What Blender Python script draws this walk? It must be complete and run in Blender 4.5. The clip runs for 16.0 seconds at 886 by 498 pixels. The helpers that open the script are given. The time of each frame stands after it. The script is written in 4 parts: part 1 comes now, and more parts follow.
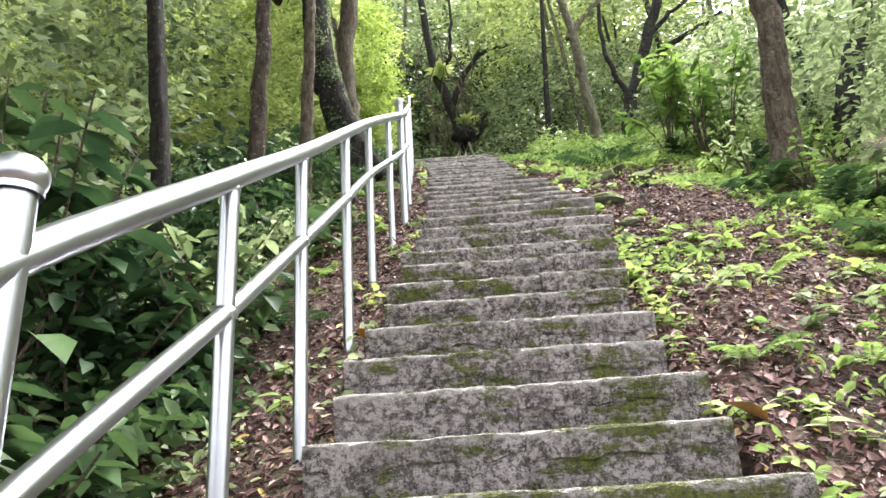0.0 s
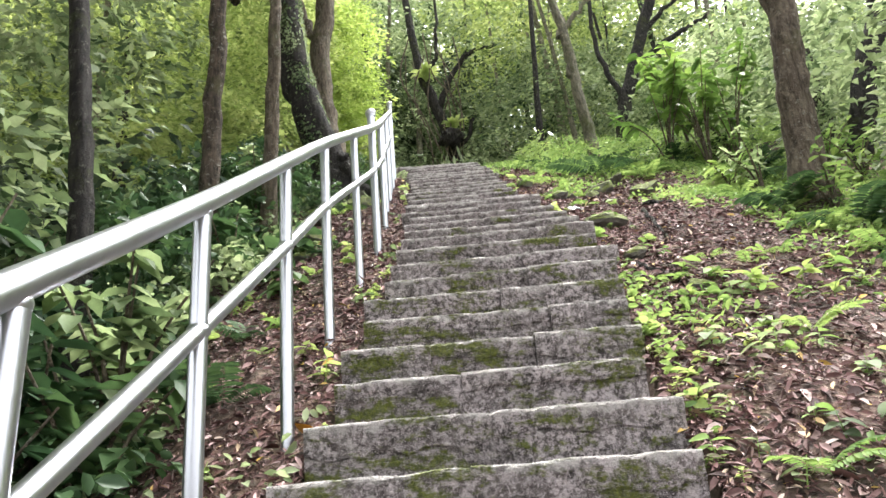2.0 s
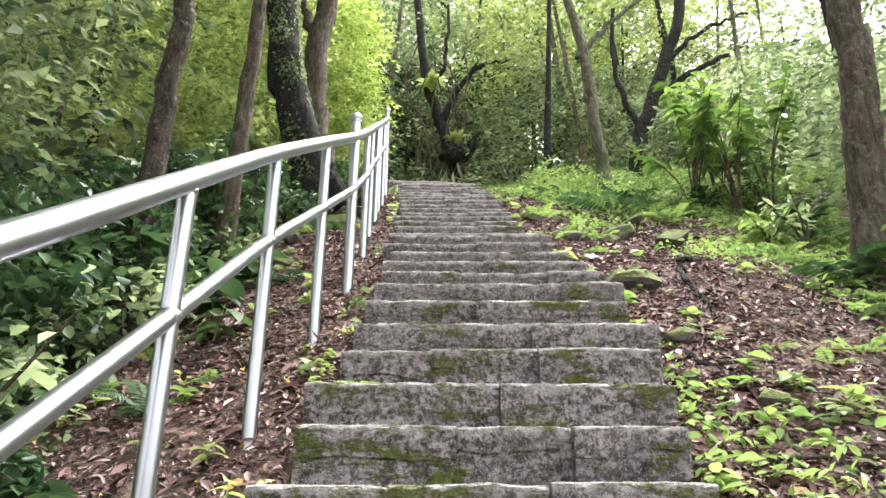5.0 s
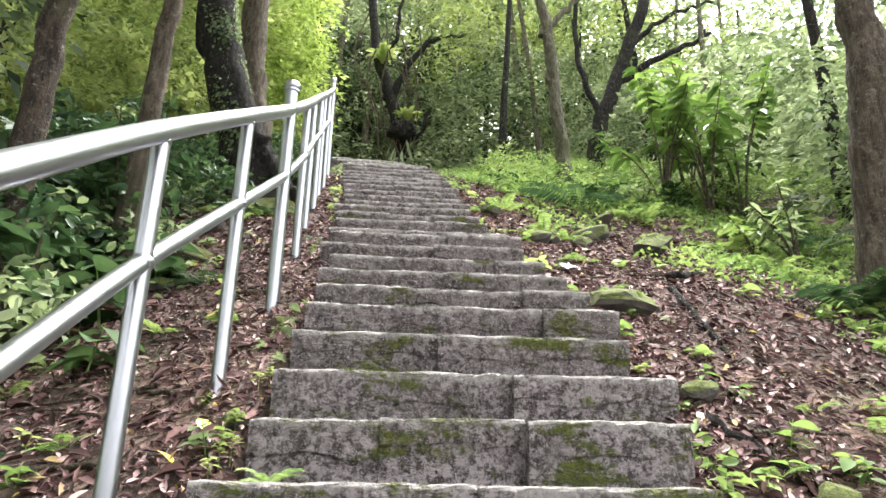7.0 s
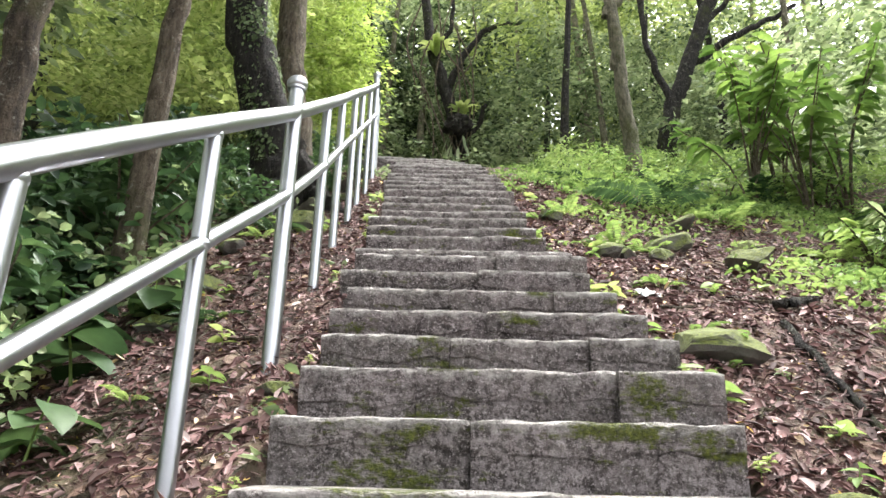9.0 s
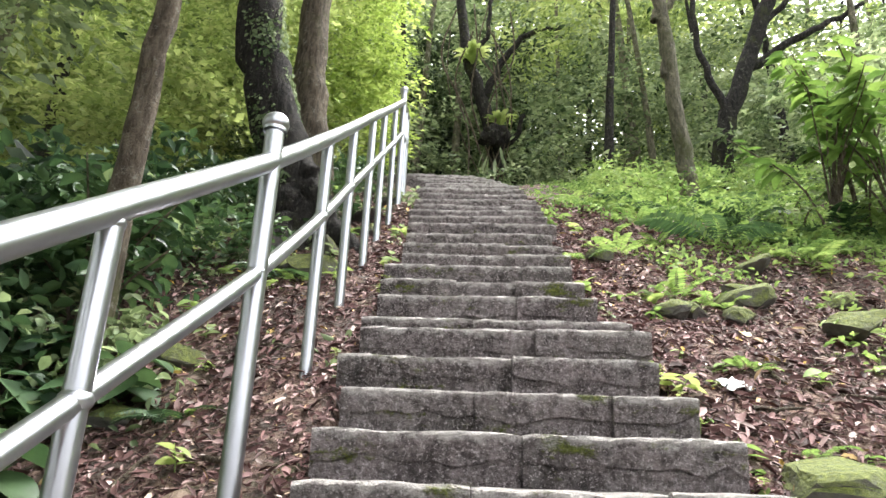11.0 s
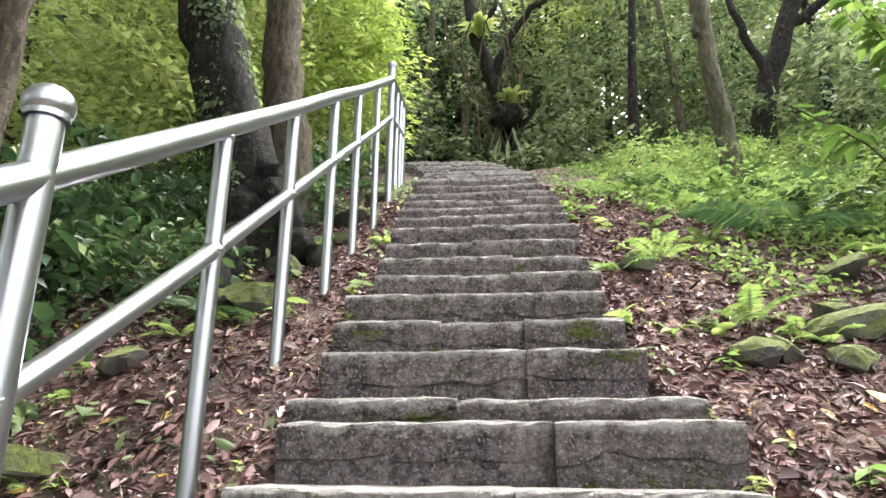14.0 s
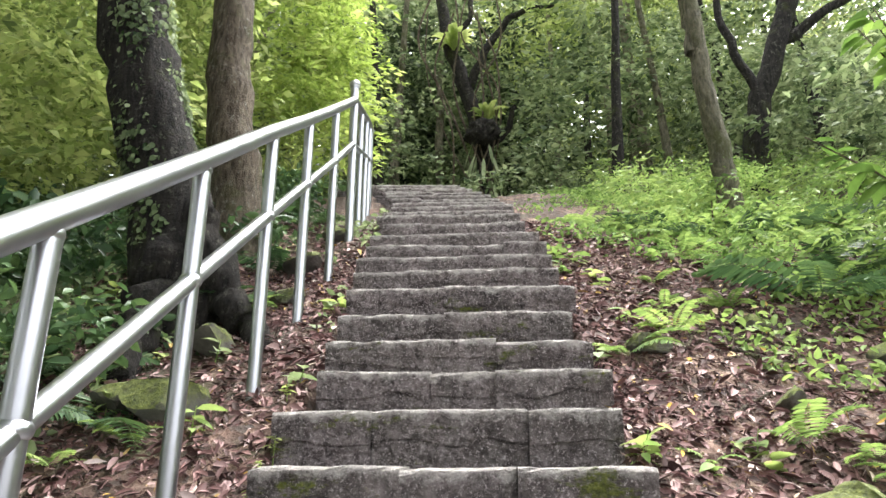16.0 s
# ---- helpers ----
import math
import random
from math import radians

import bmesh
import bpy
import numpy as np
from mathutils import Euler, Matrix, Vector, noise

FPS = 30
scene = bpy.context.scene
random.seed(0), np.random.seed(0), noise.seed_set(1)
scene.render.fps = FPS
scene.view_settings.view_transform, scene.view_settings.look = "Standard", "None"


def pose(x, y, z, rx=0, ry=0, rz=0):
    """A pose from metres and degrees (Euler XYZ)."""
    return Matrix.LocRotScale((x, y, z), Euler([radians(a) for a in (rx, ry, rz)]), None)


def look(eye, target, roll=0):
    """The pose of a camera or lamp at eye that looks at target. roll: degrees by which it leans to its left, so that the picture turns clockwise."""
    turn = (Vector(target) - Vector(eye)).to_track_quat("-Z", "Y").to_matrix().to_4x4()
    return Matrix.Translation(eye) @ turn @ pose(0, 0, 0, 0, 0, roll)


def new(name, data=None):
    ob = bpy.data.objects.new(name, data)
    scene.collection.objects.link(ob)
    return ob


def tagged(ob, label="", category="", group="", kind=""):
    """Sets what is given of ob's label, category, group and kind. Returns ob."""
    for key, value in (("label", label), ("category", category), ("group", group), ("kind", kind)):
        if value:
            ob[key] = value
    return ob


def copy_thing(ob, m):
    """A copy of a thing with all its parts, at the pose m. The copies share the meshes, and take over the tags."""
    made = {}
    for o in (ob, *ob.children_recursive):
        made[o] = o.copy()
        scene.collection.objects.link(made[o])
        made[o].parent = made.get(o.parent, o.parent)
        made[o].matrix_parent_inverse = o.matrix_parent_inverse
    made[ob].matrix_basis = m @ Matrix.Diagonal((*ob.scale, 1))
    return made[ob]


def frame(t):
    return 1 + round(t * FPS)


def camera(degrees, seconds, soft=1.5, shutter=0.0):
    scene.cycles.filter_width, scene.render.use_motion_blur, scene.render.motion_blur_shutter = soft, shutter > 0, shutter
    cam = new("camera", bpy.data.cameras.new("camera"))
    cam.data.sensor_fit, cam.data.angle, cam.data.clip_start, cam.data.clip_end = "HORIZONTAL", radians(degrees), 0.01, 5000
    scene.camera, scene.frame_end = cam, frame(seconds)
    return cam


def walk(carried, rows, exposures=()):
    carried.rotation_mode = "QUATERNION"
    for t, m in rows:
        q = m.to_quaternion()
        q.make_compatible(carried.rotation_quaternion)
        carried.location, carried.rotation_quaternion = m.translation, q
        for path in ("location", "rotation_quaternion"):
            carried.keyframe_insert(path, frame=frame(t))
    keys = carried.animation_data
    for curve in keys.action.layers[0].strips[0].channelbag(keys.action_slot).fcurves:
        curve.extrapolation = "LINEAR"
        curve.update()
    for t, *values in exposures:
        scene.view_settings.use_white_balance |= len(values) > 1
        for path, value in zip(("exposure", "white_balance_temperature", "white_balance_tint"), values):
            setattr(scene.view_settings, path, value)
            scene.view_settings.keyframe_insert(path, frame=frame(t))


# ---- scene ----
cam = camera(64.6, 16.0)
PATH = [
    (0, (0.02, 0.405, 1.683), (0.021, 2.279, 2.38), -4.0),
    (0.5, (0.085, 0.577, 1.789), (0.062, 2.46, 2.462), -5.3),
    (1, (0.009, 0.779, 1.883), (-0.019, 2.66, 2.564), -5.4),
    (1.5, (0.05, 0.888, 2.039), (0.056, 2.764, 2.732), -5.7),
    (2, (0.153, 1.062, 2.186), (0.174, 2.937, 2.881), -5.2),
    (2.5, (0.1, 1.215, 2.213), (0.138, 3.091, 2.906), -4.3),
    (3, (0.073, 1.385, 2.367), (0.152, 3.264, 3.046), -2.6),
    (3.5, (0.227, 1.556, 2.468), (0.331, 3.418, 3.192), -1.9),
    (3.7, (0.247, 1.619, 2.55), (0.331, 3.474, 3.291), -1.8),
    (5.8, (0.11, 2.369, 2.985), (0.191, 4.24, 3.686), 1.2),
    (6, (0.092, 2.459, 3.072), (0.207, 4.331, 3.765), 1.1),
    (6.5, (0.101, 2.583, 3.138), (0.267, 4.454, 3.822), 0.9),
    (7, (0.162, 2.788, 3.25), (0.375, 4.662, 3.916), 0.6),
    (7.5, (0.147, 3.016, 3.347), (0.386, 4.893, 3.995), 0.1),
    (8, (0.261, 3.138, 3.487), (0.495, 5.016, 4.134), -0.1),
    (8.5, (0.363, 3.299, 3.661), (0.469, 5.19, 4.302), 0.8),
    (9, (0.334, 3.466, 3.677), (0.364, 5.36, 4.321), 1.2),
    (9.2, (0.303, 3.551, 3.745), (0.312, 5.447, 4.381), 1.3),
    (11.3, (0.415, 4.19, 4.216), (0.327, 6.078, 4.869), 2.3),
    (11.5, (0.433, 4.256, 4.212), (0.34, 6.144, 4.864), 2.3),
    (12, (0.517, 4.451, 4.332), (0.414, 6.344, 4.969), 2.1),
    (12.5, (0.446, 4.661, 4.407), (0.328, 6.555, 5.039), 1.8),
    (13, (0.457, 4.789, 4.59), (0.342, 6.686, 5.213), 1.0),
    (13.5, (0.564, 4.962, 4.687), (0.436, 6.863, 5.294), 0.6),
    (14, (0.524, 5.148, 4.75), (0.382, 7.049, 5.357), 0.3),
    (14.5, (0.501, 5.294, 4.929), (0.369, 7.193, 5.544), 0.1),
    (15, (0.612, 5.496, 5.049), (0.501, 7.397, 5.661), -0.0),
    (15.5, (0.581, 5.646, 5.086), (0.487, 7.546, 5.702), -0.1),
    (16, (0.51, 5.801, 5.274), (0.443, 7.699, 5.902), -0.2),
]
walk(cam, [(t, look(eye, target, roll)) for t, eye, target, roll in PATH])

# ---- world, sun, exposure ----
SUN_EL, SUN_ROT = 64.0, 42.0
world = bpy.data.worlds.new("overcast_sky")
scene.world = world
world.use_nodes = True
wn = world.node_tree.nodes
wl = world.node_tree.links
bgn = wn["Background"]
skyn = wn.new("ShaderNodeTexSky")
skyn.sky_type = "NISHITA"
skyn.sun_disc = False
skyn.sun_elevation = radians(SUN_EL)
skyn.sun_rotation = radians(SUN_ROT)
skyn.dust_density = 4.0
hsv = wn.new("ShaderNodeHueSaturation")
hsv.inputs["Saturation"].default_value = 0.10
wl.new(skyn.outputs["Color"], hsv.inputs["Color"])
wl.new(hsv.outputs["Color"], bgn.inputs["Color"])
bgn.inputs["Strength"].default_value = 0.15
sun = new("sun", bpy.data.lights.new("sun", "SUN"))
sun.data.energy = 1.4
sun.data.angle = radians(24)
sun.data.color = (1.0, 0.975, 0.94)
_az, _el = radians(SUN_ROT), radians(SUN_EL)
sun.matrix_basis = look((0, 0, 60), Vector((0, 0, 60)) - Vector((math.sin(_az) * math.cos(_el), math.cos(_az) * math.cos(_el), math.sin(_el))))
scene.view_settings.exposure = 2.61

RNG = np.random.default_rng(7)


# ---- materials ----
def material(name):
    m = bpy.data.materials.new(name)
    m.use_nodes = True
    nt = m.node_tree
    return m, nt, nt.nodes["Principled BSDF"]


def link(nt, a, b):
    nt.links.new(a, b)


def noise_tex(nt, scale, detail=6.0, rough=0.6, vec=None):
    n = nt.nodes.new("ShaderNodeTexNoise")
    n.inputs["Scale"].default_value = scale
    n.inputs["Detail"].default_value = detail
    n.inputs["Roughness"].default_value = rough
    if vec is not None:
        link(nt, vec, n.inputs["Vector"])
    return n.outputs["Fac"]


def ramp(nt, fac, stops):
    r = nt.nodes.new("ShaderNodeValToRGB")
    el = r.color_ramp.elements
    while len(el) < len(stops):
        el.new(0.5)
    for e, (p, c) in zip(el, stops):
        e.position = p
        e.color = (*c, 1) if len(c) == 3 else c
    link(nt, fac, r.inputs["Fac"])
    return r.outputs["Color"]


def mix(nt, fac, a, b, mode="MIX"):
    m = nt.nodes.new("ShaderNodeMix")
    m.data_type = "RGBA"
    m.blend_type = mode
    for k, v in ((0, fac), (6, a), (7, b)):
        if isinstance(v, (int, float)):
            m.inputs[k].default_value = v
        elif isinstance(v, tuple):
            m.inputs[k].default_value = (*v, 1)
        else:
            link(nt, v, m.inputs[k])
    return m.outputs[2]


def maths(nt, op, a, b=None):
    m = nt.nodes.new("ShaderNodeMath")
    m.operation = op
    for k, v in ((0, a), (1, b)):
        if v is None:
            continue
        if isinstance(v, (int, float)):
            m.inputs[k].default_value = v
        else:
            link(nt, v, m.inputs[k])
    return m.outputs[0]


def bump(nt, bsdf, height, strength, dist=0.02):
    b = nt.nodes.new("ShaderNodeBump")
    b.inputs["Strength"].default_value = strength
    b.inputs["Distance"].default_value = dist
    link(nt, height, b.inputs["Height"])
    link(nt, b.outputs["Normal"], bsdf.inputs["Normal"])


def world_pos(nt):
    return nt.nodes.new("ShaderNodeNewGeometry").outputs["Position"]


def stone_material():
    m, nt, b = material("weathered_stone")
    p = world_pos(nt)
    info = nt.nodes.new("ShaderNodeObjectInfo").outputs["Random"]
    big = noise_tex(nt, 3.2, 7, 0.7, p)
    fine = noise_tex(nt, 38, 8, 0.75, p)
    speck = noise_tex(nt, 95, 6, 0.8, p)
    col = ramp(nt, big, [(0.30, (0.048, 0.040, 0.042)), (0.5, (0.115, 0.098, 0.102)), (0.70, (0.25, 0.218, 0.225))])
    col = mix(nt, 0.85, col, ramp(nt, fine, [(0.3, (0.03, 0.03, 0.028)), (0.52, (0.5, 0.48, 0.46)), (0.8, (1, 1, 0.98))]), "OVERLAY")
    col = mix(nt, ramp(nt, info, [(0, (0, 0, 0)), (1, (0.45, 0.45, 0.45))]), col, (0.13, 0.12, 0.11))
    blot = noise_tex(nt, 9, 7, 0.75, p)
    col = mix(nt, 0.8, col, ramp(nt, blot, [(0.32, (0.06, 0.058, 0.055)), (0.5, (0.5, 0.49, 0.48)), (0.7, (0.92, 0.91, 0.9))]), "OVERLAY")
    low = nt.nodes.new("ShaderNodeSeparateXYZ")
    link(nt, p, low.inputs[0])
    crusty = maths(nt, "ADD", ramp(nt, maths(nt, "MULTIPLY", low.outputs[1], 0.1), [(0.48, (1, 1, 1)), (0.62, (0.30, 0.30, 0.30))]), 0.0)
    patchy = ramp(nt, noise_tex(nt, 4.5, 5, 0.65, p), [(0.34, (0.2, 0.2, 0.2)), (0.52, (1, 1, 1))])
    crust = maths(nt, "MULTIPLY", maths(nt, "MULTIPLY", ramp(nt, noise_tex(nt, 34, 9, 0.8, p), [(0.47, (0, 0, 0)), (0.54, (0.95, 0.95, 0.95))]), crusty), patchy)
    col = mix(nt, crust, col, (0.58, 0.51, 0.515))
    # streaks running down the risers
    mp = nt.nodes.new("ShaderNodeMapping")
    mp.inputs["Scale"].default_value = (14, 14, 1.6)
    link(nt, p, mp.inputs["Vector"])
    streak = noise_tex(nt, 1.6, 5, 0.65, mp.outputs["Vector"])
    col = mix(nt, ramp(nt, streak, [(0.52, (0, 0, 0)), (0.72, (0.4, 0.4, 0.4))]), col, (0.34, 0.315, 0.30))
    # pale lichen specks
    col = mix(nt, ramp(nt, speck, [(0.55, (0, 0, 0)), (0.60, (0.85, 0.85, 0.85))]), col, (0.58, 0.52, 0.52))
    # worn, paler upper edge of each block, sky light on the nose painted in
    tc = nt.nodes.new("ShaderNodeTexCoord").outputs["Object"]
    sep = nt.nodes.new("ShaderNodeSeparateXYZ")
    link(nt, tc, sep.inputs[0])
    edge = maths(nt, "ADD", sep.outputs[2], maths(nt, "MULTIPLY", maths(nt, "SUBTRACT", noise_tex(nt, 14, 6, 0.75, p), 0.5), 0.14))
    worn_lit = ramp(nt, maths(nt, "ADD", maths(nt, "MULTIPLY", edge, 20.0), 0.95), [(0.30, (0, 0, 0)), (0.9, (0.8, 0.8, 0.8))])
    col = mix(nt, worn_lit, col, (0.62, 0.59, 0.56))
    # moss, thickest on the lower flight
    sp = nt.nodes.new("ShaderNodeSeparateXYZ")
    link(nt, p, sp.inputs[0])
    flat = nt.nodes.new("ShaderNodeMapping")
    flat.inputs["Scale"].default_value = (0.8, 0.8, 2.2)
    link(nt, p, flat.inputs["Vector"])
    grow = maths(nt, "MULTIPLY", maths(nt, "SUBTRACT", 6.0, sp.outputs[1]), 0.018)
    mossn = maths(nt, "ADD", maths(nt, "ADD", noise_tex(nt, 3.4, 7, 0.72, flat.outputs["Vector"]), grow), maths(nt, "MULTIPLY", maths(nt, "SUBTRACT", noise_tex(nt, 45, 4, 0.7, p), 0.5), 0.22))
    mossmask = ramp(nt, mossn, [(0.55, (0, 0, 0)), (0.63, (0.9, 0.9, 0.9))])
    mosscol = ramp(nt, noise_tex(nt, 60, 4, 0.7, p), [(0.3, (0.035, 0.05, 0.012)), (0.6, (0.16, 0.185, 0.022)), (0.8, (0.33, 0.36, 0.05))])
    col = mix(nt, mossmask, col, mosscol)
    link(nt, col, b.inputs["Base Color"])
    b.inputs["Roughness"].default_value = 0.9
    b.inputs["Specular IOR Level"].default_value = 0.25
    h = maths(nt, "ADD", maths(nt, "ADD", fine, maths(nt, "MULTIPLY", noise_tex(nt, 12, 5, 0.65, p), 1.6)), maths(nt, "MULTIPLY", mossmask, 0.5))
    bump(nt, b, h, 1.0, 0.05)
    return m


def rock_material():
    m, nt, b = material("mossy_rock")
    p = world_pos(nt)
    g = nt.nodes.new("ShaderNodeNewGeometry")
    sep = nt.nodes.new("ShaderNodeSeparateXYZ")
    link(nt, g.outputs["Normal"], sep.inputs[0])
    col = ramp(nt, noise_tex(nt, 7, 8, 0.7, p), [(0.3, (0.04, 0.037, 0.033)), (0.7, (0.16, 0.15, 0.135))])
    mm = maths(nt, "ADD", maths(nt, "MULTIPLY", sep.outputs[2], 0.35), noise_tex(nt, 6, 7, 0.7, p))
    moss = ramp(nt, noise_tex(nt, 50, 4, 0.7, p), [(0.3, (0.035, 0.05, 0.012)), (0.75, (0.19, 0.22, 0.04))])
    col = mix(nt, ramp(nt, mm, [(0.42, (0, 0, 0)), (0.66, (0.92, 0.92, 0.92))]), col, moss)
    link(nt, col, b.inputs["Base Color"])
    b.inputs["Roughness"].default_value = 0.92
    bump(nt, b, noise_tex(nt, 25, 8, 0.7, p), 0.7, 0.03)
    return m


def soil_material():
    m, nt, b = material("leaf_mould_soil")
    p = world_pos(nt)
    v = nt.nodes.new("ShaderNodeTexVoronoi")
    v.inputs["Scale"].default_value = 26
    v.inputs["Randomness"].default_value = 1.0
    link(nt, p, v.inputs["Vector"])
    sep = nt.nodes.new("ShaderNodeSeparateColor")
    link(nt, v.outputs["Color"], sep.inputs[0])
    litter = ramp(nt, sep.outputs[0], [(0.0, (0.035, 0.022, 0.016)), (0.4, (0.10, 0.055, 0.038)), (0.75, (0.19, 0.115, 0.085)), (1.0, (0.32, 0.23, 0.18))])
    soil = ramp(nt, noise_tex(nt, 30, 9, 0.8, p), [(0.35, (0.014, 0.010, 0.009)), (0.65, (0.075, 0.053, 0.042))])
    col = mix(nt, ramp(nt, noise_tex(nt, 1.7, 5, 0.6, p), [(0.40, (0.1, 0.1, 0.1)), (0.62, (0.85, 0.85, 0.85))]), soil, litter)
    green = ramp(nt, noise_tex(nt, 1.1, 7, 0.7, p), [(0.55, (0, 0, 0)), (0.68, (0.6, 0.6, 0.6))])
    col = mix(nt, green, col, (0.05, 0.075, 0.02))
    link(nt, col, b.inputs["Base Color"])
    b.inputs["Roughness"].default_value = 0.95
    bump(nt, b, maths(nt, "ADD", v.outputs["Distance"], noise_tex(nt, 30, 6, 0.7, p)), 0.8, 0.03)
    return m


def leaf_material(name, dark, mid, light, trans=0.45, gloss=0.18, rough=0.55):
    m, nt, b = material(name)
    isl = nt.nodes.new("ShaderNodeNewGeometry").outputs["Random Per Island"]
    obj = nt.nodes.new("ShaderNodeObjectInfo").outputs["Random"]
    p = world_pos(nt)
    f = maths(nt, "ADD", maths(nt, "MULTIPLY", isl, 0.42), maths(nt, "ADD", maths(nt, "MULTIPLY", maths(nt, "SUBTRACT", noise_tex(nt, 0.55, 3, 0.6, p), 0.25), 1.0), maths(nt, "ADD", maths(nt, "MULTIPLY", obj, 0.16), maths(nt, "MULTIPLY", maths(nt, "SUBTRACT", noise_tex(nt, 2.2, 2, 0.5, p), 0.5), 0.9))))
    col = ramp(nt, f, [(0.15, dark), (0.5, mid), (0.95, light)])
    col = mix(nt, 0.25, col, ramp(nt, noise_tex(nt, 24, 3, 0.6, p), [(0.3, (0.25, 0.25, 0.25)), (0.7, (0.8, 0.8, 0.8))]), "OVERLAY")
    link(nt, col, b.inputs["Base Color"])
    b.inputs["Roughness"].default_value = rough
    b.inputs["Specular IOR Level"].default_value = gloss
    t = nt.nodes.new("ShaderNodeBsdfTranslucent")
    link(nt, mix(nt, 0.3, col, (1.0, 0.97, 0.5), "MULTIPLY"), t.inputs["Color"])
    ms = nt.nodes.new("ShaderNodeMixShader")
    ms.inputs[0].default_value = trans
    link(nt, b.outputs[0], ms.inputs[1])
    link(nt, t.outputs[0], ms.inputs[2])
    link(nt, ms.outputs[0], nt.nodes["Material Output"].inputs["Surface"])
    return m


def litter_material():
    m, nt, b = material("dead_leaf")
    isl = nt.nodes.new("ShaderNodeNewGeometry").outputs["Random Per Island"]
    col = ramp(nt, isl, [(0.0, (0.03, 0.016, 0.014)), (0.4, (0.088, 0.043, 0.040)), (0.72, (0.20, 0.11, 0.103)), (0.91, (0.38, 0.265, 0.255)), (0.97, (0.52, 0.43, 0.40)), (1.0, (0.5, 0.32, 0.05))])
    col = mix(nt, 0.4, col, ramp(nt, noise_tex(nt, 60, 4, 0.7, world_pos(nt)), [(0.3, (0.2, 0.2, 0.2)), (0.7, (0.8, 0.8, 0.8))]), "OVERLAY")
    link(nt, col, b.inputs["Base Color"])
    b.inputs["Roughness"].default_value = 0.75
    b.inputs["Specular IOR Level"].default_value = 0.25
    return m


def bark_material(name, dark, light, moss=0.5, lichen=0.3):
    m, nt, b = material(name)
    p = world_pos(nt)
    mp = nt.nodes.new("ShaderNodeMapping")
    mp.inputs["Scale"].default_value = (1, 1, 0.25)
    link(nt, p, mp.inputs["Vector"])
    f = noise_tex(nt, 26, 8, 0.7, mp.outputs["Vector"])
    col = ramp(nt, f, [(0.38, dark), (0.62, light)])
    col = mix(nt, ramp(nt, noise_tex(nt, 9, 7, 0.75, p), [(0.55, (0, 0, 0)), (0.68, (0.6, 0.6, 0.6))]), col, tuple(min(1, c * (1.2 if light[0] < 0.1 else 2.0)) for c in light))
    col = mix(nt, ramp(nt, noise_tex(nt, 2.6, 7, 0.7, p), [(0.62 - 0.2 * moss, (0, 0, 0)), (0.8 - 0.2 * moss, (0.75, 0.75, 0.75))]), col, (0.07, 0.085, 0.022))
    spots = ramp(nt, noise_tex(nt, 17, 8, 0.8, p), [(0.56, (0, 0, 0)), (0.63, (lichen, lichen, lichen))])
    col = mix(nt, spots, col, (0.38, 0.37, 0.31))
    link(nt, col, b.inputs["Base Color"])
    b.inputs["Roughness"].default_value = 0.92
    b.inputs["Specular IOR Level"].default_value = 0.2
    bump(nt, b, maths(nt, "ADD", f, noise_tex(nt, 60, 6, 0.7, p)), 1.0, 0.06)
    return m


def steel_material():
    m, nt, b = material("brushed_stainless_steel")
    p = world_pos(nt)
    b.inputs["Metallic"].default_value = 1.0
    col = ramp(nt, noise_tex(nt, 7, 6, 0.65, p), [(0.3, (0.42, 0.43, 0.465)), (0.7, (0.47, 0.48, 0.52))])
    link(nt, col, b.inputs["Base Color"])
    link(nt, ramp(nt, noise_tex(nt, 18, 6, 0.7, p), [(0.3, (0.29, 0.29, 0.29)), (0.75, (0.33, 0.33, 0.33))]), b.inputs["Roughness"])
    return m


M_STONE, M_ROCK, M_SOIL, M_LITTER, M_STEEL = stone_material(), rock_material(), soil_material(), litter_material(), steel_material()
M_LEAF = leaf_material("leaf_green", (0.03, 0.055, 0.024), (0.185, 0.245, 0.125), (0.43, 0.50, 0.31), 0.5)
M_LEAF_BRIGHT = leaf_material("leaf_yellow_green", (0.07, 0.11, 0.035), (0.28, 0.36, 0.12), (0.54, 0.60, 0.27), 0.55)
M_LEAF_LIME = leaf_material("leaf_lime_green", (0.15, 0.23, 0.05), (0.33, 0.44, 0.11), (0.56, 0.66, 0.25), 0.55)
M_LEAF_DARK = leaf_material("leaf_dark_green", (0.018, 0.04, 0.02), (0.045, 0.088, 0.038), (0.10, 0.165, 0.065), 0.35, 0.22, 0.45)
# green leaves with the shade under the trees put into the colour
M_LEAF_PAINTED_SHADE = leaf_material("leaf_painted_shade_green", (0.014, 0.024, 0.014), (0.05, 0.075, 0.04), (0.13, 0.17, 0.085), 0.35)
M_LEAF_GLOSSY = leaf_material("leaf_glossy_green", (0.05, 0.10, 0.025), (0.12, 0.21, 0.05), (0.26, 0.38, 0.10), 0.45, 0.5, 0.34)
M_FERN = leaf_material("fern_green", (0.08, 0.145, 0.045), (0.21, 0.32, 0.10), (0.39, 0.50, 0.18), 0.45)
M_BARK_DARK = bark_material("bark_dark", (0.012, 0.011, 0.011), (0.045, 0.04, 0.036), 0.35)
M_BARK_BROWN = bark_material("bark_brown", (0.055, 0.042, 0.03), (0.19, 0.155, 0.115), 0.45, 0.6)
M_BARK_MOTTLED = bark_material("bark_mottled", (0.03, 0.024, 0.018), (0.13, 0.10, 0.075), 0.45, 0.85)
M_BARK_PALE = bark_material("bark_pale", (0.085, 0.08, 0.055), (0.24, 0.22, 0.16), 0.75)


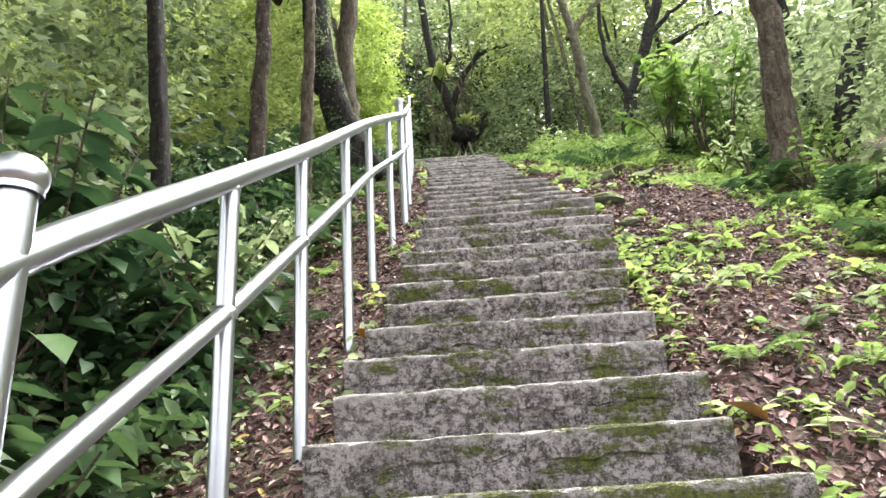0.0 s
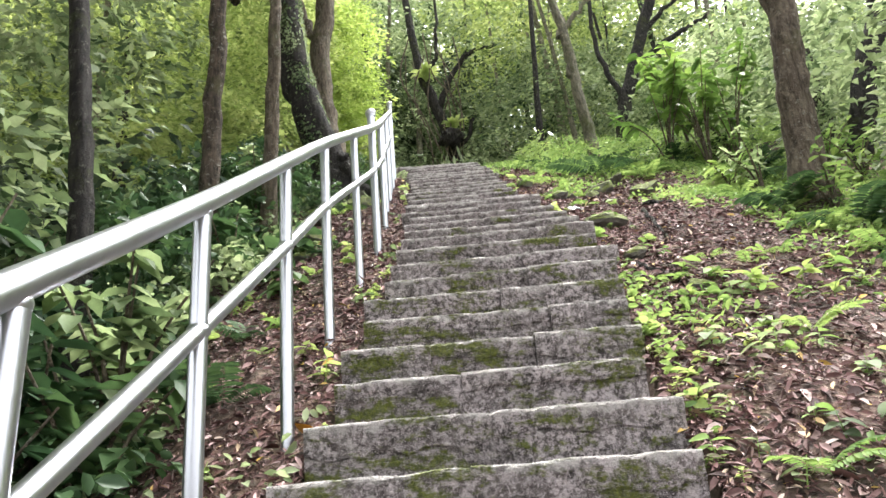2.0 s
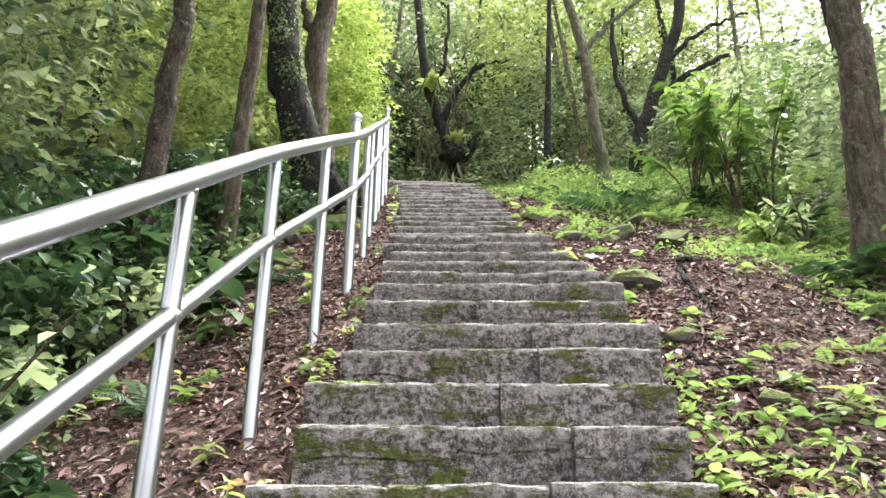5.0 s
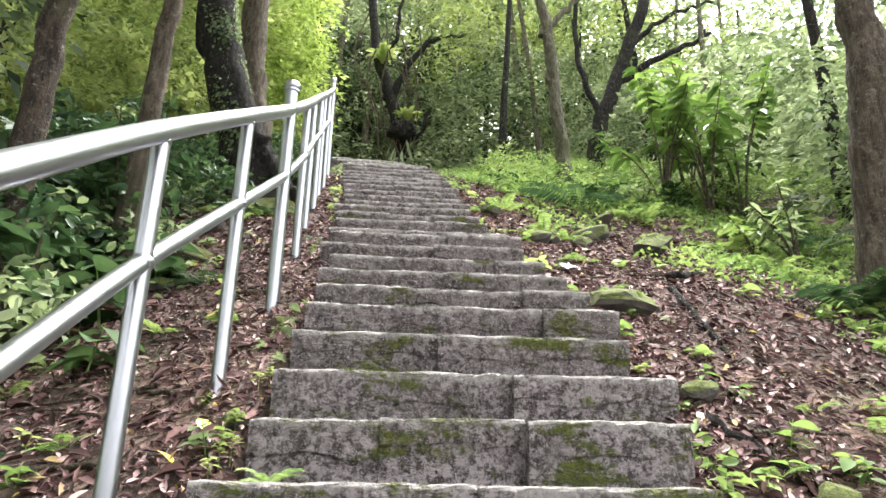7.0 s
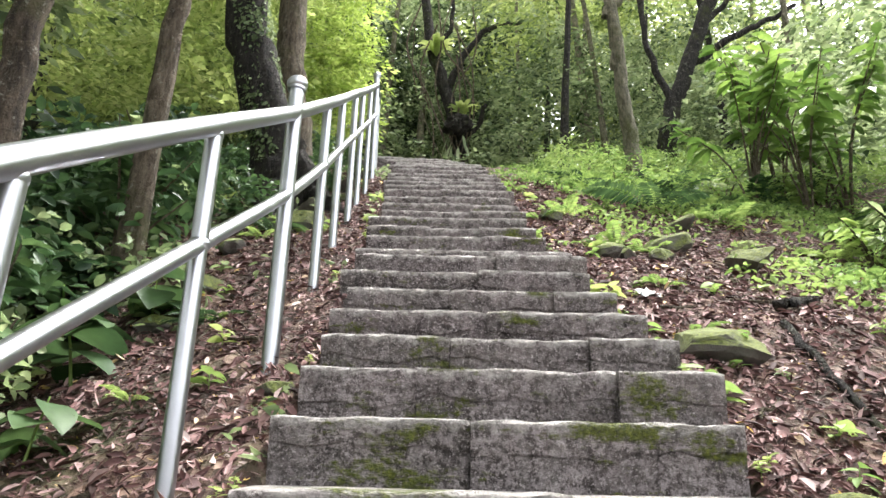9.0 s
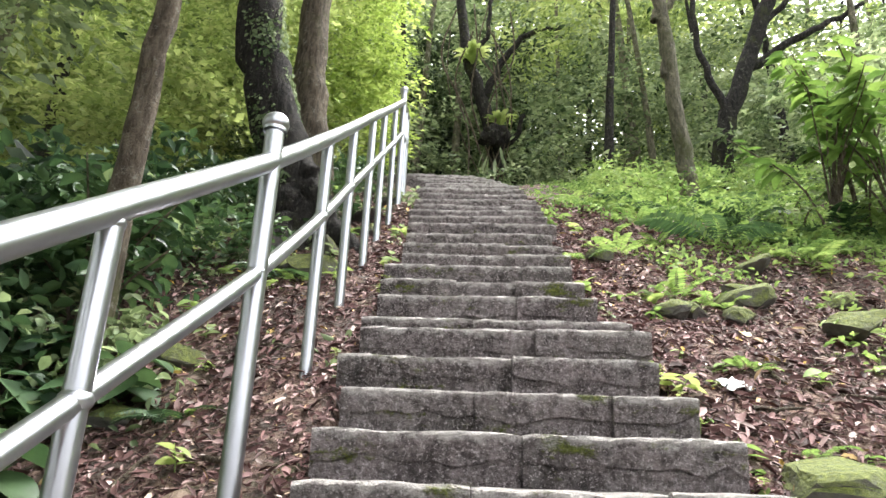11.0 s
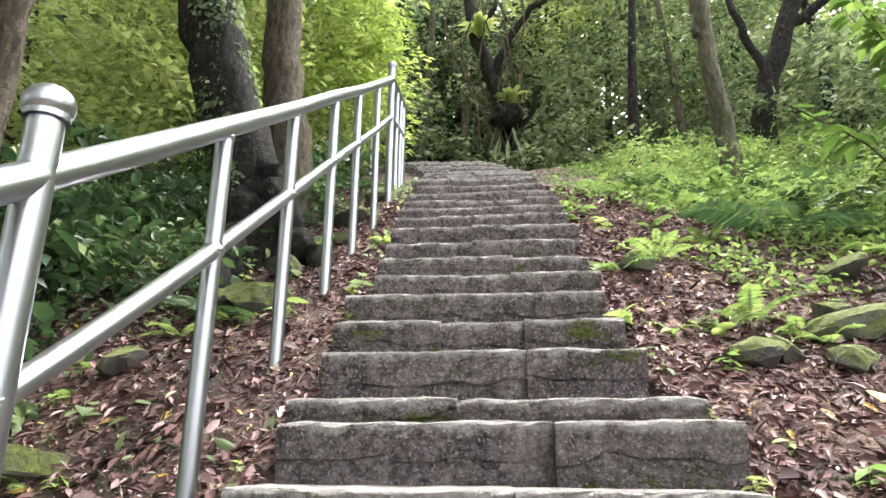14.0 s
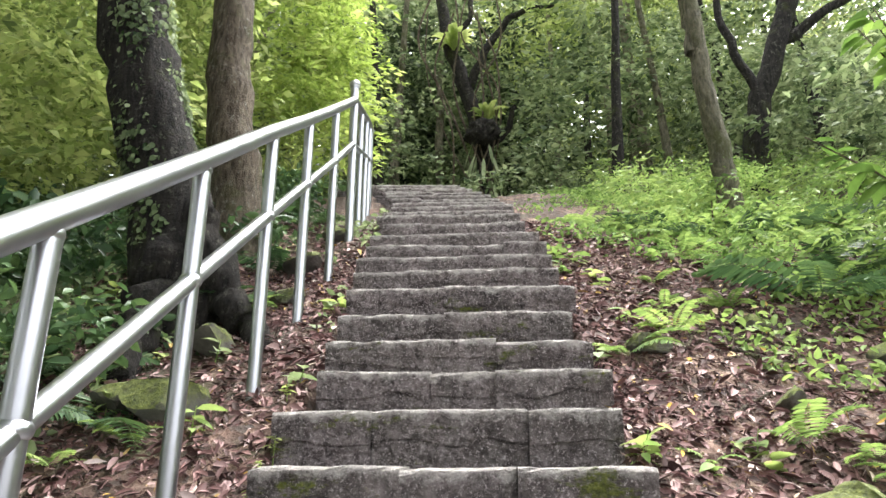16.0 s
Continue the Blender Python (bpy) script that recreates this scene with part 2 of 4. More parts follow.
# ---- mesh helpers ----
def mesh_from(name, verts, faces, mat, smooth=False):
    me = bpy.data.meshes.new(name)
    me.from_pydata([tuple(v) for v in verts], [], faces)
    if mat:
        me.materials.append(mat)
    if smooth:
        me.polygons.foreach_set("use_smooth", np.ones(len(me.polygons), dtype=bool))
    me.update()
    return me


def quick_mesh(name, verts, quads, mat, smooth=False):
    """A mesh of quads from two arrays."""
    me = bpy.data.meshes.new(name)
    n, f = len(verts), len(quads)
    me.vertices.add(n)
    me.vertices.foreach_set("co", np.asarray(verts, dtype=np.float32).ravel())
    me.loops.add(f * 4)
    me.loops.foreach_set("vertex_index", np.asarray(quads, dtype=np.int32).ravel())
    me.polygons.add(f)
    me.polygons.foreach_set("loop_start", np.arange(0, 4 * f, 4, dtype=np.int32))
    me.polygons.foreach_set("loop_total", np.full(f, 4, dtype=np.int32))
    if smooth:
        me.polygons.foreach_set("use_smooth", np.ones(f, dtype=bool))
    me.materials.append(mat)
    me.update(calc_edges=True)
    return me


def part(name, me, parent, label="", at=None):
    ob = new(name, me)
    ob.parent = parent
    if at is not None:
        ob.matrix_basis = at
    return tagged(ob, label)


def thing(name, label, category, at=None, data=None, group="", kind=""):
    ob = new(name, data)
    if at is not None:
        ob.matrix_basis = at
    return tagged(ob, label, category, group, kind)


def unit(v):
    return v / np.maximum(np.linalg.norm(v, axis=-1, keepdims=True), 1e-9)


def leaf_verts(C, D, N, L, W, fold=0.25, bend=0.2):
    """Leaves of two folded halves each: base C, long axis D, face normal N, length L, width W. Six points, two quads a leaf."""
    D, N = unit(D), unit(N)
    S = unit(np.cross(D, N))
    N = np.cross(S, D)
    L, W = L[:, None], W[:, None]
    lift = N * W * fold
    low, high = C + D * L * 0.24 + lift * 0.8, C + D * L * 0.62 + lift - N * L * bend * 0.3
    V = np.stack([C, low + S * W * 0.40, high + S * W * 0.46, C + D * L - N * L * bend, high - S * W * 0.46, low - S * W * 0.40], axis=1).reshape(-1, 3)
    i = np.arange(len(C))[:, None] * 6
    Q = np.concatenate([i + np.array([[0, 1, 2, 3]]), i + np.array([[0, 3, 4, 5]])], axis=0)
    return V, Q


def random_leaves(C, L, rng, up=0.6, slim=0.45, bend=0.2):
    n = len(C)
    D = rng.normal(size=(n, 3))
    D[:, 2] = D[:, 2] * 0.5 - 0.15
    N = rng.normal(size=(n, 3)) * (1 - up) + np.array([0, 0, up])
    Ls = L * rng.uniform(0.6, 1.3, n)
    return leaf_verts(C, D, N, Ls, Ls * slim * rng.uniform(0.8, 1.2, n), 0.2, bend)


def spray_leaves(C, out, L, rng, slim=0.42, tilt=0.45):
    """Single folded leaves pointing along out, faces mostly up. Four points, one quad a leaf."""
    n = len(C)
    D = unit(out + rng.normal(0, 0.55, (n, 3)) * np.array([1, 1, 0.5]) + np.array([0, 0, -0.18]))
    N = unit(np.array([0, 0, 1.0]) + rng.normal(0, tilt, (n, 3)))
    S = unit(np.cross(D, N))
    N = np.cross(S, D)
    Ls = (L * rng.uniform(0.6, 1.3, n))[:, None]
    W = Ls * slim * rng.uniform(0.8, 1.2, (n, 1)) * 0.5
    mid = C + D * Ls * 0.45 + N * W * 0.3
    V = np.stack([C, mid + S * W, C + D * Ls - N * Ls * 0.15, mid - S * W], axis=1).reshape(-1, 3)
    return V, np.arange(4 * n).reshape(n, 4)


def tube(points, radii, sides=10, rough=0.0, seed=0):
    """Vertices and quads of a tube along points."""
    P = np.array(points, dtype=float)
    T = unit(np.gradient(P, axis=0))
    ref = np.array([1.0, 0.13, 0.0]) if abs(T[:, 2]).mean() > 0.5 else np.array([0, 0, 1.0])
    A = unit(np.cross(T, ref))
    B = np.cross(T, A)
    ang = np.linspace(0, 2 * np.pi, sides, endpoint=False)
    rng = np.random.default_rng(seed)
    R = np.array(radii)[:, None] * (1 + rough * (rng.random((len(P), sides)) - 0.5) + rough * 0.8 * np.sin(3 * ang + seed)[None, :])
    V = P[:, None] + R[..., None] * (np.cos(ang)[None, :, None] * A[:, None] + np.sin(ang)[None, :, None] * B[:, None])
    Q = []
    for i in range(len(P) - 1):
        for j in range(sides):
            k = (j + 1) % sides
            Q.append((i * sides + j, i * sides + k, (i + 1) * sides + k, (i + 1) * sides + j))
    return V.reshape(-1, 3), np.array(Q)


def smooth_line(pts, n):
    """Catmull-Rom through pts, n points."""
    P = np.array(pts, dtype=float)
    P = np.vstack([2 * P[0] - P[1], P, 2 * P[-1] - P[-2]])
    out = []
    for u in np.linspace(0, len(pts) - 1 - 1e-6, n):
        i = int(u)
        t = u - i
        a, b, c, d = P[i:i + 4]
        out.append(0.5 * (2 * b + (c - a) * t + (2 * a - 5 * b + 4 * c - d) * t ** 2 + (3 * b - a - 3 * c + d) * t ** 3))
    return np.array(out)


def join_arrays(chunks):
    V, Q, k = [], [], 0
    for v, q in chunks:
        V.append(v)
        Q.append(np.asarray(q) + k)
        k += len(v)
    return np.concatenate(V), np.concatenate(Q)


# ---- the lie of the land ----
LINE_Y = [-40, -9, -3, 0.4, 2.53, 3.22, 4.4, 5.52, 6.6, 7.6, 8.69, 9.24, 10.17, 11.0, 12.4, 14.0, 16.0, 22.0, 40.0, 120.0]
LINE_Z = [-8.0, -7.0, -2.75, 0.03, 1.72, 2.236, 3.07, 3.86, 4.56, 5.19, 5.85, 6.20, 6.74, 7.28, 8.0, 8.85, 9.7, 11.8, 18.5, 42.0]
LEFT_Y = [-4, 2.7, 3.2, 4.1, 5.2, 6.2, 7.5, 8.2, 9.5, 12.4, 14, 16, 18]
LEFT_X = [-0.62, -0.46, -0.40, -0.29, -0.17, -0.08, -0.09, -0.08, -0.12, -0.22, -0.62, -1.8, -3.2]
RIGHT_Y = [-4, 2.5, 3.1, 3.8, 4.5, 5.2, 5.9, 6.4, 6.9, 7.6, 8.0, 9, 10.3, 12.4, 14, 16, 18]
RIGHT_X = [1.15, 1.02, 0.95, 0.98, 1.09, 1.25, 1.27, 1.24, 1.16, 1.06, 1.0, 1.01, 1.04, 0.85, 0.45, -0.6, -1.9]


def line(y):
    return np.interp(y, LINE_Y, LINE_Z)


def ground(x, y):
    x, y = np.asarray(x, dtype=float), np.asarray(y, dtype=float)
    xl, xr = np.interp(y, LEFT_Y, LEFT_X), np.interp(y, RIGHT_Y, RIGHT_X)
    dr, dl = np.maximum(x - xr, 0), np.maximum(xl - x, 0)
    z = line(y) - 0.16
    z = z - 0.06 * np.minimum(dr, 2) + 0.05 * np.maximum(np.minimum(dr, 12) - 3, 0)
    fall = np.interp(y, [4.5, 7, 9], [0.32, 0.22, 0.06])
    z = z - fall * np.minimum(dl, 2.5) - 0.10 * np.clip(dl - 2.5, 0, 8)
    inside = (dr + dl) == 0
    wob = 0.07 * np.sin(1.7 * x + 0.6 * y) * np.sin(1.3 * y - 0.8 * x + 1) + 0.035 * np.sin(4.1 * x + 2) * np.sin(3.7 * y)
    z = z + wob * np.clip((dr + dl) * 1.5, 0, 1)
    return np.where(inside, z - 0.22, z)


def verge(y):
    """Where the bare ground beside the stairs gives way to plants."""
    return np.interp(y, [2.5, 5, 7, 8, 9, 10, 11, 12], [2.7, 3.0, 3.1, 2.9, 2.55, 2.05, 1.7, 1.45])


def spread(a, b, fine_a, fine_b, fine, coarse):
    lo = np.linspace(a, fine_a, max(2, int((fine_a - a) / coarse)), endpoint=False)
    mid = np.arange(fine_a, fine_b, fine)
    hi = np.linspace(fine_b, b, max(2, int((b - fine_b) / coarse)))
    return np.concatenate([lo, mid, hi])


def build_ground():
    xs, ys = spread(-150, 150, -5, 7, 0.09, 5), spread(-40, 120, -3, 15, 0.09, 4)
    X, Y = np.meshgrid(xs, ys)
    Z = ground(X, Y)
    r = np.random.default_rng(3)
    Z = Z + r.normal(0, 0.012, Z.shape)
    V = np.stack([X, Y, Z], -1).reshape(-1, 3)
    nx, ny = len(xs), len(ys)
    i = (np.arange(ny - 1)[:, None] * nx + np.arange(nx - 1)[None, :]).ravel()
    Q = np.stack([i, i + 1, i + nx + 1, i + nx], -1)
    ob = new("ground", quick_mesh("ground", V, Q, M_SOIL, True))
    tagged(ob, "dark forest soil with brown leaf mould on a hillside", "ground", kind="structure")


build_ground()


# ---- stairs: every block is a stone of its own ----
STEP_TOPS = [1.717 + 0.195 * k for k in range(-14, 13)] + [4.22, 4.38, 4.54, 4.71, 4.88, 4.96, 5.15, 5.31, 5.49, 5.66, 5.82, 6.0, 6.22, 6.40, 6.59, 6.77, 6.95, 7.13, 7.30, 7.46, 7.64, 7.82, 8.0] + [8.0 + 0.17 * k for k in range(1, 11)]


def block_mesh(width, rise, depth, seed):
    """A stone block: rounded nose, uneven edge, rough face. Origin at the nose's top edge, middle of the width."""
    r = np.random.default_rng(seed)
    slab = min(0.55 * rise, r.uniform(0.07, 0.11))
    proud = r.uniform(0.000, 0.005)
    sec = [(0.010 + proud, -rise - 0.05), (0.008 + proud, -rise * 0.75), (0.006 + proud, -slab - 0.010), (0.006 + proud, -slab - 0.008), (0.003, -slab - 0.004), (0.002, -slab - 0.001), (-0.002, -slab * 0.5), (-0.003, -0.012), (0.000, -0.004), (0.008, 0.0), (0.03, 0.002), (depth, 0.004), (depth, -rise * 0.6)]
    n = max(6, int(width / 0.03))
    k = max(4, n // 2)
    chip = np.interp(np.linspace(0, 1, n), np.linspace(0, 1, k), np.clip(r.normal(0, 0.003, k), -0.008, 0.004))
    crack = np.clip(np.interp(np.linspace(0, 1, n), np.linspace(0, 1, k), r.uniform(-1.3, 0.9, k)), 0, 1) * 0.009
    ledge = np.interp(np.linspace(0, 1, n), np.linspace(0, 1, k), r.normal(0, 0.012, k))
    V = []
    for i in range(n):
        x = -width / 2 + width * i / (n - 1)
        endr = 0.003 if i in (0, n - 1) else 0.0
        for j, (y, z) in enumerate(sec):
            V.append((x, y + r.normal(0, 0.0025) + (endr if j < 9 else 0) + (crack[i] if j in (3, 4) else 0), z + (chip[i] - endr if 7 <= j <= 10 else 0) + (ledge[i] if j in (2, 3, 4, 5) else 0) + r.normal(0, 0.0008)))
    m = len(sec)
    F = [(i * m + j, i * m + (j + 1) % m, (i + 1) * m + (j + 1) % m, (i + 1) * m + j) for i in range(n - 1) for j in range(m)]
    F += [tuple(range(m)), tuple(reversed(range((n - 1) * m, n * m)))]
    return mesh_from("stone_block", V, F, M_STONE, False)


def build_stairs():
    stairs = thing("stairs", "mossy weathered stone steps climbing the hillside", "stairs", kind="structure")
    r = np.random.default_rng(11)
    k = 0
    for low, z, high in zip(STEP_TOPS[:-2], STEP_TOPS[1:-1], STEP_TOPS[2:]):
        y = float(np.interp(z, LINE_Z, LINE_Y))
        ynext = float(np.interp(high, LINE_Z, LINE_Y))
        xl = float(np.interp(y, LEFT_Y, LEFT_X)) + r.uniform(-0.05, 0.04)
        xr = float(np.interp(y, RIGHT_Y, RIGHT_X)) + r.uniform(-0.05, 0.05)
        n = int(r.choice([2, 2, 3, 3]))
        cuts = np.linspace(0, 1, n + 1)
        cuts[1:-1] += r.uniform(-0.10, 0.10, n - 1)
        turn = r.normal(0, 0.006)
        for a, b in zip(cuts[:-1], cuts[1:]):
            x0, x1 = xl + (xr - xl) * a, xl + (xr - xl) * b
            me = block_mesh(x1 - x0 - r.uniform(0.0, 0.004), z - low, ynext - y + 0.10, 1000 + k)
            dy = 0.02 * math.sin(2.2 * (x0 + x1)) + turn * (x0 + x1)
            jog = 1.0 if z < 5.6 else 1.8
            part("stone_block", me, stairs, at=pose((x0 + x1) / 2, y + dy + r.normal(0, 0.004) * jog, z + r.normal(0, 0.0025) * jog, r.normal(0, 0.5), r.normal(0, 0.2) * jog, r.normal(0, 0.3) * jog))
            k += 1


build_stairs()


# ---- railing ----
POSTS = [(-0.70, -2.0, False), (-0.68, -1.15, False), (-0.66, -0.3, False), (-0.64, 0.55, False), (-0.65, 1.4, True), (-0.57, 2.2, False), (-0.54, 3.0, False), (-0.48, 3.84, False), (-0.44, 4.66, False),
         (-0.36, 5.45, False), (-0.30, 6.26, True), (-0.29, 7.04, False), (-0.32, 7.80, False), (-0.33, 8.54, False), (-0.36, 9.29, False), (-0.37, 10.05, False), (-0.39, 10.85, True)]


RAIL_GAP = 0.40


def rail_height(y):
    return float(np.interp(y, [-5, 1.4, 2.2, 3.0, 3.84, 4.66, 5.45, 6.26, 7.04, 7.8, 8.54, 9.29, 10.05, 10.85], [-2.4, 2.08, 2.61, 3.12, 3.69, 4.235, 4.745, 5.255, 5.76, 6.245, 6.735, 7.21, 7.71, 8.24]))


def round_cap(radius):
    bm = bmesh.new()
    bmesh.ops.create_uvsphere(bm, u_segments=16, v_segments=10, radius=radius)
    for v in bm.verts:
        v.co.z = v.co.z * 0.85
    me = bpy.data.meshes.new("cap")
    bm.to_mesh(me)
    bm.free()
    me.materials.append(M_STEEL)
    me.polygons.foreach_set("use_smooth", np.ones(len(me.polygons), dtype=bool))
    return me


def build_railing():
    rail = thing("stair_railing", "shiny stainless steel tube railing beside the stone stairs", "railing")
    cap_me, knob_me = round_cap(0.048), round_cap(0.030)
    tops, mids = [], []
    for x, y, capped in POSTS:
        zb, zt = float(ground(x, y)) - 0.1, rail_height(y)
        tops.append((x, y, zt))
        mids.append((x, y, zt - RAIL_GAP))
        rad = 0.034 if capped else 0.027
        end = zt + (0.125 if capped else -0.03)
        v, q = tube([(x, y, zb), (x, y, (zb + end) / 2), (x, y, end)], [rad] * 3, 16)
        p = part("post", quick_mesh("post", v, q, M_STEEL, True), rail)
        if capped:
            part("cap", cap_me, p, "round ball cap", at=Matrix.Translation((x, y, end + 0.02)))
            v, q = tube([(x, y, end - 0.012), (x, y, end)], [0.042] * 2, 16)
            part("collar", quick_mesh("collar", v, q, M_STEEL, True), p)
        else:
            part("weld", knob_me, p, at=Matrix.Translation((x, y, end - 0.005)))
        part("joint", knob_me, p, at=Matrix.Translation((x, y, zt - RAIL_GAP)) @ Matrix.Diagonal((1.15, 1.25, 1.0, 1)))
    v, q = tube(smooth_line(tops, 90), [0.034] * 90, 16)
    part("top_rail", quick_mesh("top_rail", v, q, M_STEEL, True), rail)
    v, q = tube(smooth_line(mids, 90), [0.026] * 90, 14)
    part("middle_rail", quick_mesh("middle_rail", v, q, M_STEEL, True), rail)


build_railing()


def build_upper_railing():
    """The flatter run beyond the top of the flight, which turns off to the side."""
    rail = thing("landing_railing", "stainless steel railing along the upper landing", "railing")
    cap_me = round_cap(0.042)
    pts = [(-0.42, 11.4), (-0.46, 11.95), (-0.51, 12.5), (-0.57, 13.0), (-0.64, 13.5), (-0.95, 14.3), (-1.35, 15.0), (-1.8, 15.7)]
    tops, mids = [(-0.39, 10.85, 8.24)], [(-0.39, 10.85, 7.84)]
    for i, (x, y) in enumerate(pts):
        zt = 8.22 + 0.41 * (y - 10.85)
        tops.append((x, y, zt))
        mids.append((x, y, zt - RAIL_GAP))
        v, q = tube([(x, y, float(ground(x, y)) - 0.2), (x, y, zt)], [0.028] * 2, 12)
        p = part("post", quick_mesh("post", v, q, M_STEEL, True), rail)
        if i in (4, 7):
            part("cap", cap_me, p, at=Matrix.Translation((x, y, zt + 0.06)))
    for name, L, rad in (("top_rail", tops, 0.034), ("middle_rail", mids, 0.026)):
        v, q = tube(np.array(L), [rad] * len(L), 12)
        part(name, quick_mesh(name, v, q, M_STEEL, True), rail)


build_upper_railing()


# ---- trees ----
def tree(name, label, pts, r0, r1, bark, limbs=(), seed=0, n=26, sides=14, flare=0.5, crown=None, crown_mat=None, crown_leaf=0.09):
    """A tapered trunk through pts, limbs as lists of points, and a crown of leaves round given centres (x, y, z, radius, count)."""
    base = np.array(pts[0], dtype=float)
    t = thing(name, label, "tree", at=Matrix.Translation(base))
    P = smooth_line(pts, n) - base
    rng = np.random.default_rng(seed)
    P[1:-1] += rng.normal(0, r0 * 0.10, (n - 2, 3)) * np.array([1, 1, 0.2])
    u = np.linspace(0, 1, n)
    R = r0 + (r1 - r0) * u + flare * r0 * np.exp(-u * n / 2.2)
    v, q = tube(P, R, sides, 0.10, seed)
    part("trunk", quick_mesh("trunk", v, q, bark, True), t)
    for k, (lp, a, b) in enumerate(limbs):
        L = smooth_line(lp, 14) - base
        L[1:] += rng.normal(0, 0.03, (13, 3))
        v, q = tube(L, np.linspace(a, b, 14), 8, 0.1, seed + k)
        part("limb", quick_mesh("limb", v, q, bark, True), t)
    if crown:
        C = []
        for x, y, z, rad, count in crown:
            d = unit(rng.normal(size=(count, 3))) * rad * rng.random((count, 1)) ** 0.5
            C.append(np.array([x, y, z]) - base + d * np.array([1, 1, 0.7]))
        C = np.concatenate(C)
        v, q = random_leaves(C, crown_leaf, rng)
        part("crown", quick_mesh("crown", v, q, crown_mat or M_LEAF, False), t)
    return t


def gz(x, y, d=0.5):
    return float(ground(x, y)) - d


def blobs(cx, cy, cz, rx, ry, rz, n, rad, count, seed):
    r = np.random.default_rng(seed)
    d = r.normal(size=(n, 3))
    d = unit(d) * r.random((n, 1)) ** 0.4
    return [(cx + rx * a, cy + ry * b, cz + rz * c, rad * r.uniform(0.6, 1.3), count) for a, b, c in d]


tree("tree", "slim brown tree with pale lichen blotches behind the railing", [(-1.75, 6.5, gz(-1.75, 6.5)), (-1.74, 6.5, 5.0), (-1.72, 6.5, 6.0), (-1.70, 6.5, 7.2), (-1.6, 6.6, 9.5), (-1.5, 6.8, 13)], 0.085, 0.065, M_BARK_MOTTLED,
     limbs=[([(-1.58, 6.6, 7.0), (-1.9, 6.7, 7.7), (-2.3, 6.8, 9.0)], 0.05, 0.03)], seed=1, crown=blobs(-1.9, 6.8, 13.5, 2, 2, 1.3, 14, 0.6, 42, 1), crown_leaf=0.12)
tree("tree", "slim brown-barked tree behind the railing", [(-1.50, 7.5, gz(-1.50, 7.5)), (-1.46, 7.48, 5.6), (-1.43, 7.48, 6.55), (-1.41, 7.48, 7.4), (-1.4, 7.6, 9.0), (-1.2, 7.7, 13)], 0.078, 0.055, M_BARK_BROWN, seed=2, crown=blobs(-1.6, 7.8, 13.5, 2, 2, 1.3, 14, 0.6, 42, 2), crown_leaf=0.12)
IVY_TREE = tree("ivy_tree", "thick dark tree trunk overgrown with small ivy leaves", [(-1.02, 9.55, gz(-1.02, 9.55, 0.6)), (-1.12, 9.55, 6.4), (-1.40, 9.58, 7.4), (-1.63, 9.6, 8.4), (-1.8, 9.7, 10.0), (-1.9, 9.8, 14)], 0.24, 0.18, M_BARK_DARK, limbs=[([(-1.1, 9.5, 6.75), (-0.85, 9.4, 6.35), (-0.6, 9.25, gz(-0.6, 9.25, -0.06)), (-0.38, 8.95, gz(-0.38, 8.95, 0.06))], 0.14, 0.05), ([(-1.15, 9.45, 6.5), (-1.1, 9.1, 5.95), (-1.0, 8.7, gz(-1.0, 8.7, 0.05))], 0.13, 0.05)], seed=3, sides=20, flare=0.9, crown=blobs(-1.9, 9.8, 14.5, 3.2, 3, 1.6, 42, 0.7, 42, 3), crown_leaf=0.13)
tree("tree", "thick grey mossy tree behind the ivy-covered trunk", [(-1.22, 10.85, gz(-1.22, 10.85)), (-1.32, 10.85, 7.5), (-1.45, 10.85, 8.5), (-1.48, 10.9, 9.5), (-1.3, 11, 11.5), (-0.9, 11.2, 15)], 0.20, 0.14, M_BARK_BROWN, seed=4, limbs=[([(-1.45, 10.9, 9.4), (-1.8, 11, 10.6), (-2.0, 11.2, 12)], 0.08, 0.05)], flare=0.8, crown=blobs(-0.8, 11.2, 15.5, 3, 3, 1.5, 38, 0.7, 42, 4), crown_leaf=0.13)
tree("tree", "twisted vine-wrapped tree with bird's nest ferns", [(1.0, 18.4, gz(1.0, 18.4)), (0.97, 18.5, 10.6), (0.85, 18.5, 11.8), (0.5, 18.5, 13.2), (0.12, 18.6, 14.5), (-0.2, 18.8, 18)], 0.22, 0.10, M_BARK_DARK, seed=5, sides=12,
     limbs=[([(0.6, 18.5, 12.9), (1.0, 18.5, 13.9), (1.6, 18.5, 14.7), (2.4, 18.5, 15.0)], 0.10, 0.05), ([(0.85, 18.5, 11.6), (1.25, 18.4, 11.8), (1.5, 18.4, 12.4)], 0.09, 0.05), ([(0.3, 18.5, 13.9), (0.7, 18.6, 15), (0.8, 18.7, 17)], 0.07, 0.04)])
tree("tree", "pale mossy forked tree leaning beside the clearing", [(3.22, 12.5, gz(3.22, 12.5)), (3.17, 12.5, 8.4), (3.09, 12.5, 9.4), (3.03, 12.5, 10.5), (2.8, 12.7, 12.5), (2.6, 12.8, 15.5)], 0.115, 0.07, M_BARK_PALE, seed=6,
     limbs=[([(3.0, 12.5, 9.7), (3.05, 12.6, 10.8), (2.9, 12.8, 12.4)], 0.07, 0.04), ([(2.9, 12.5, 10.6), (3.6, 12.6, 11.5), (4.6, 12.7, 12.4)], 0.06, 0.025)],
     crown=blobs(2.6, 13, 15.5, 2.6, 2.5, 1.6, 28, 0.7, 38, 6), crown_mat=M_LEAF_BRIGHT, crown_leaf=0.12)
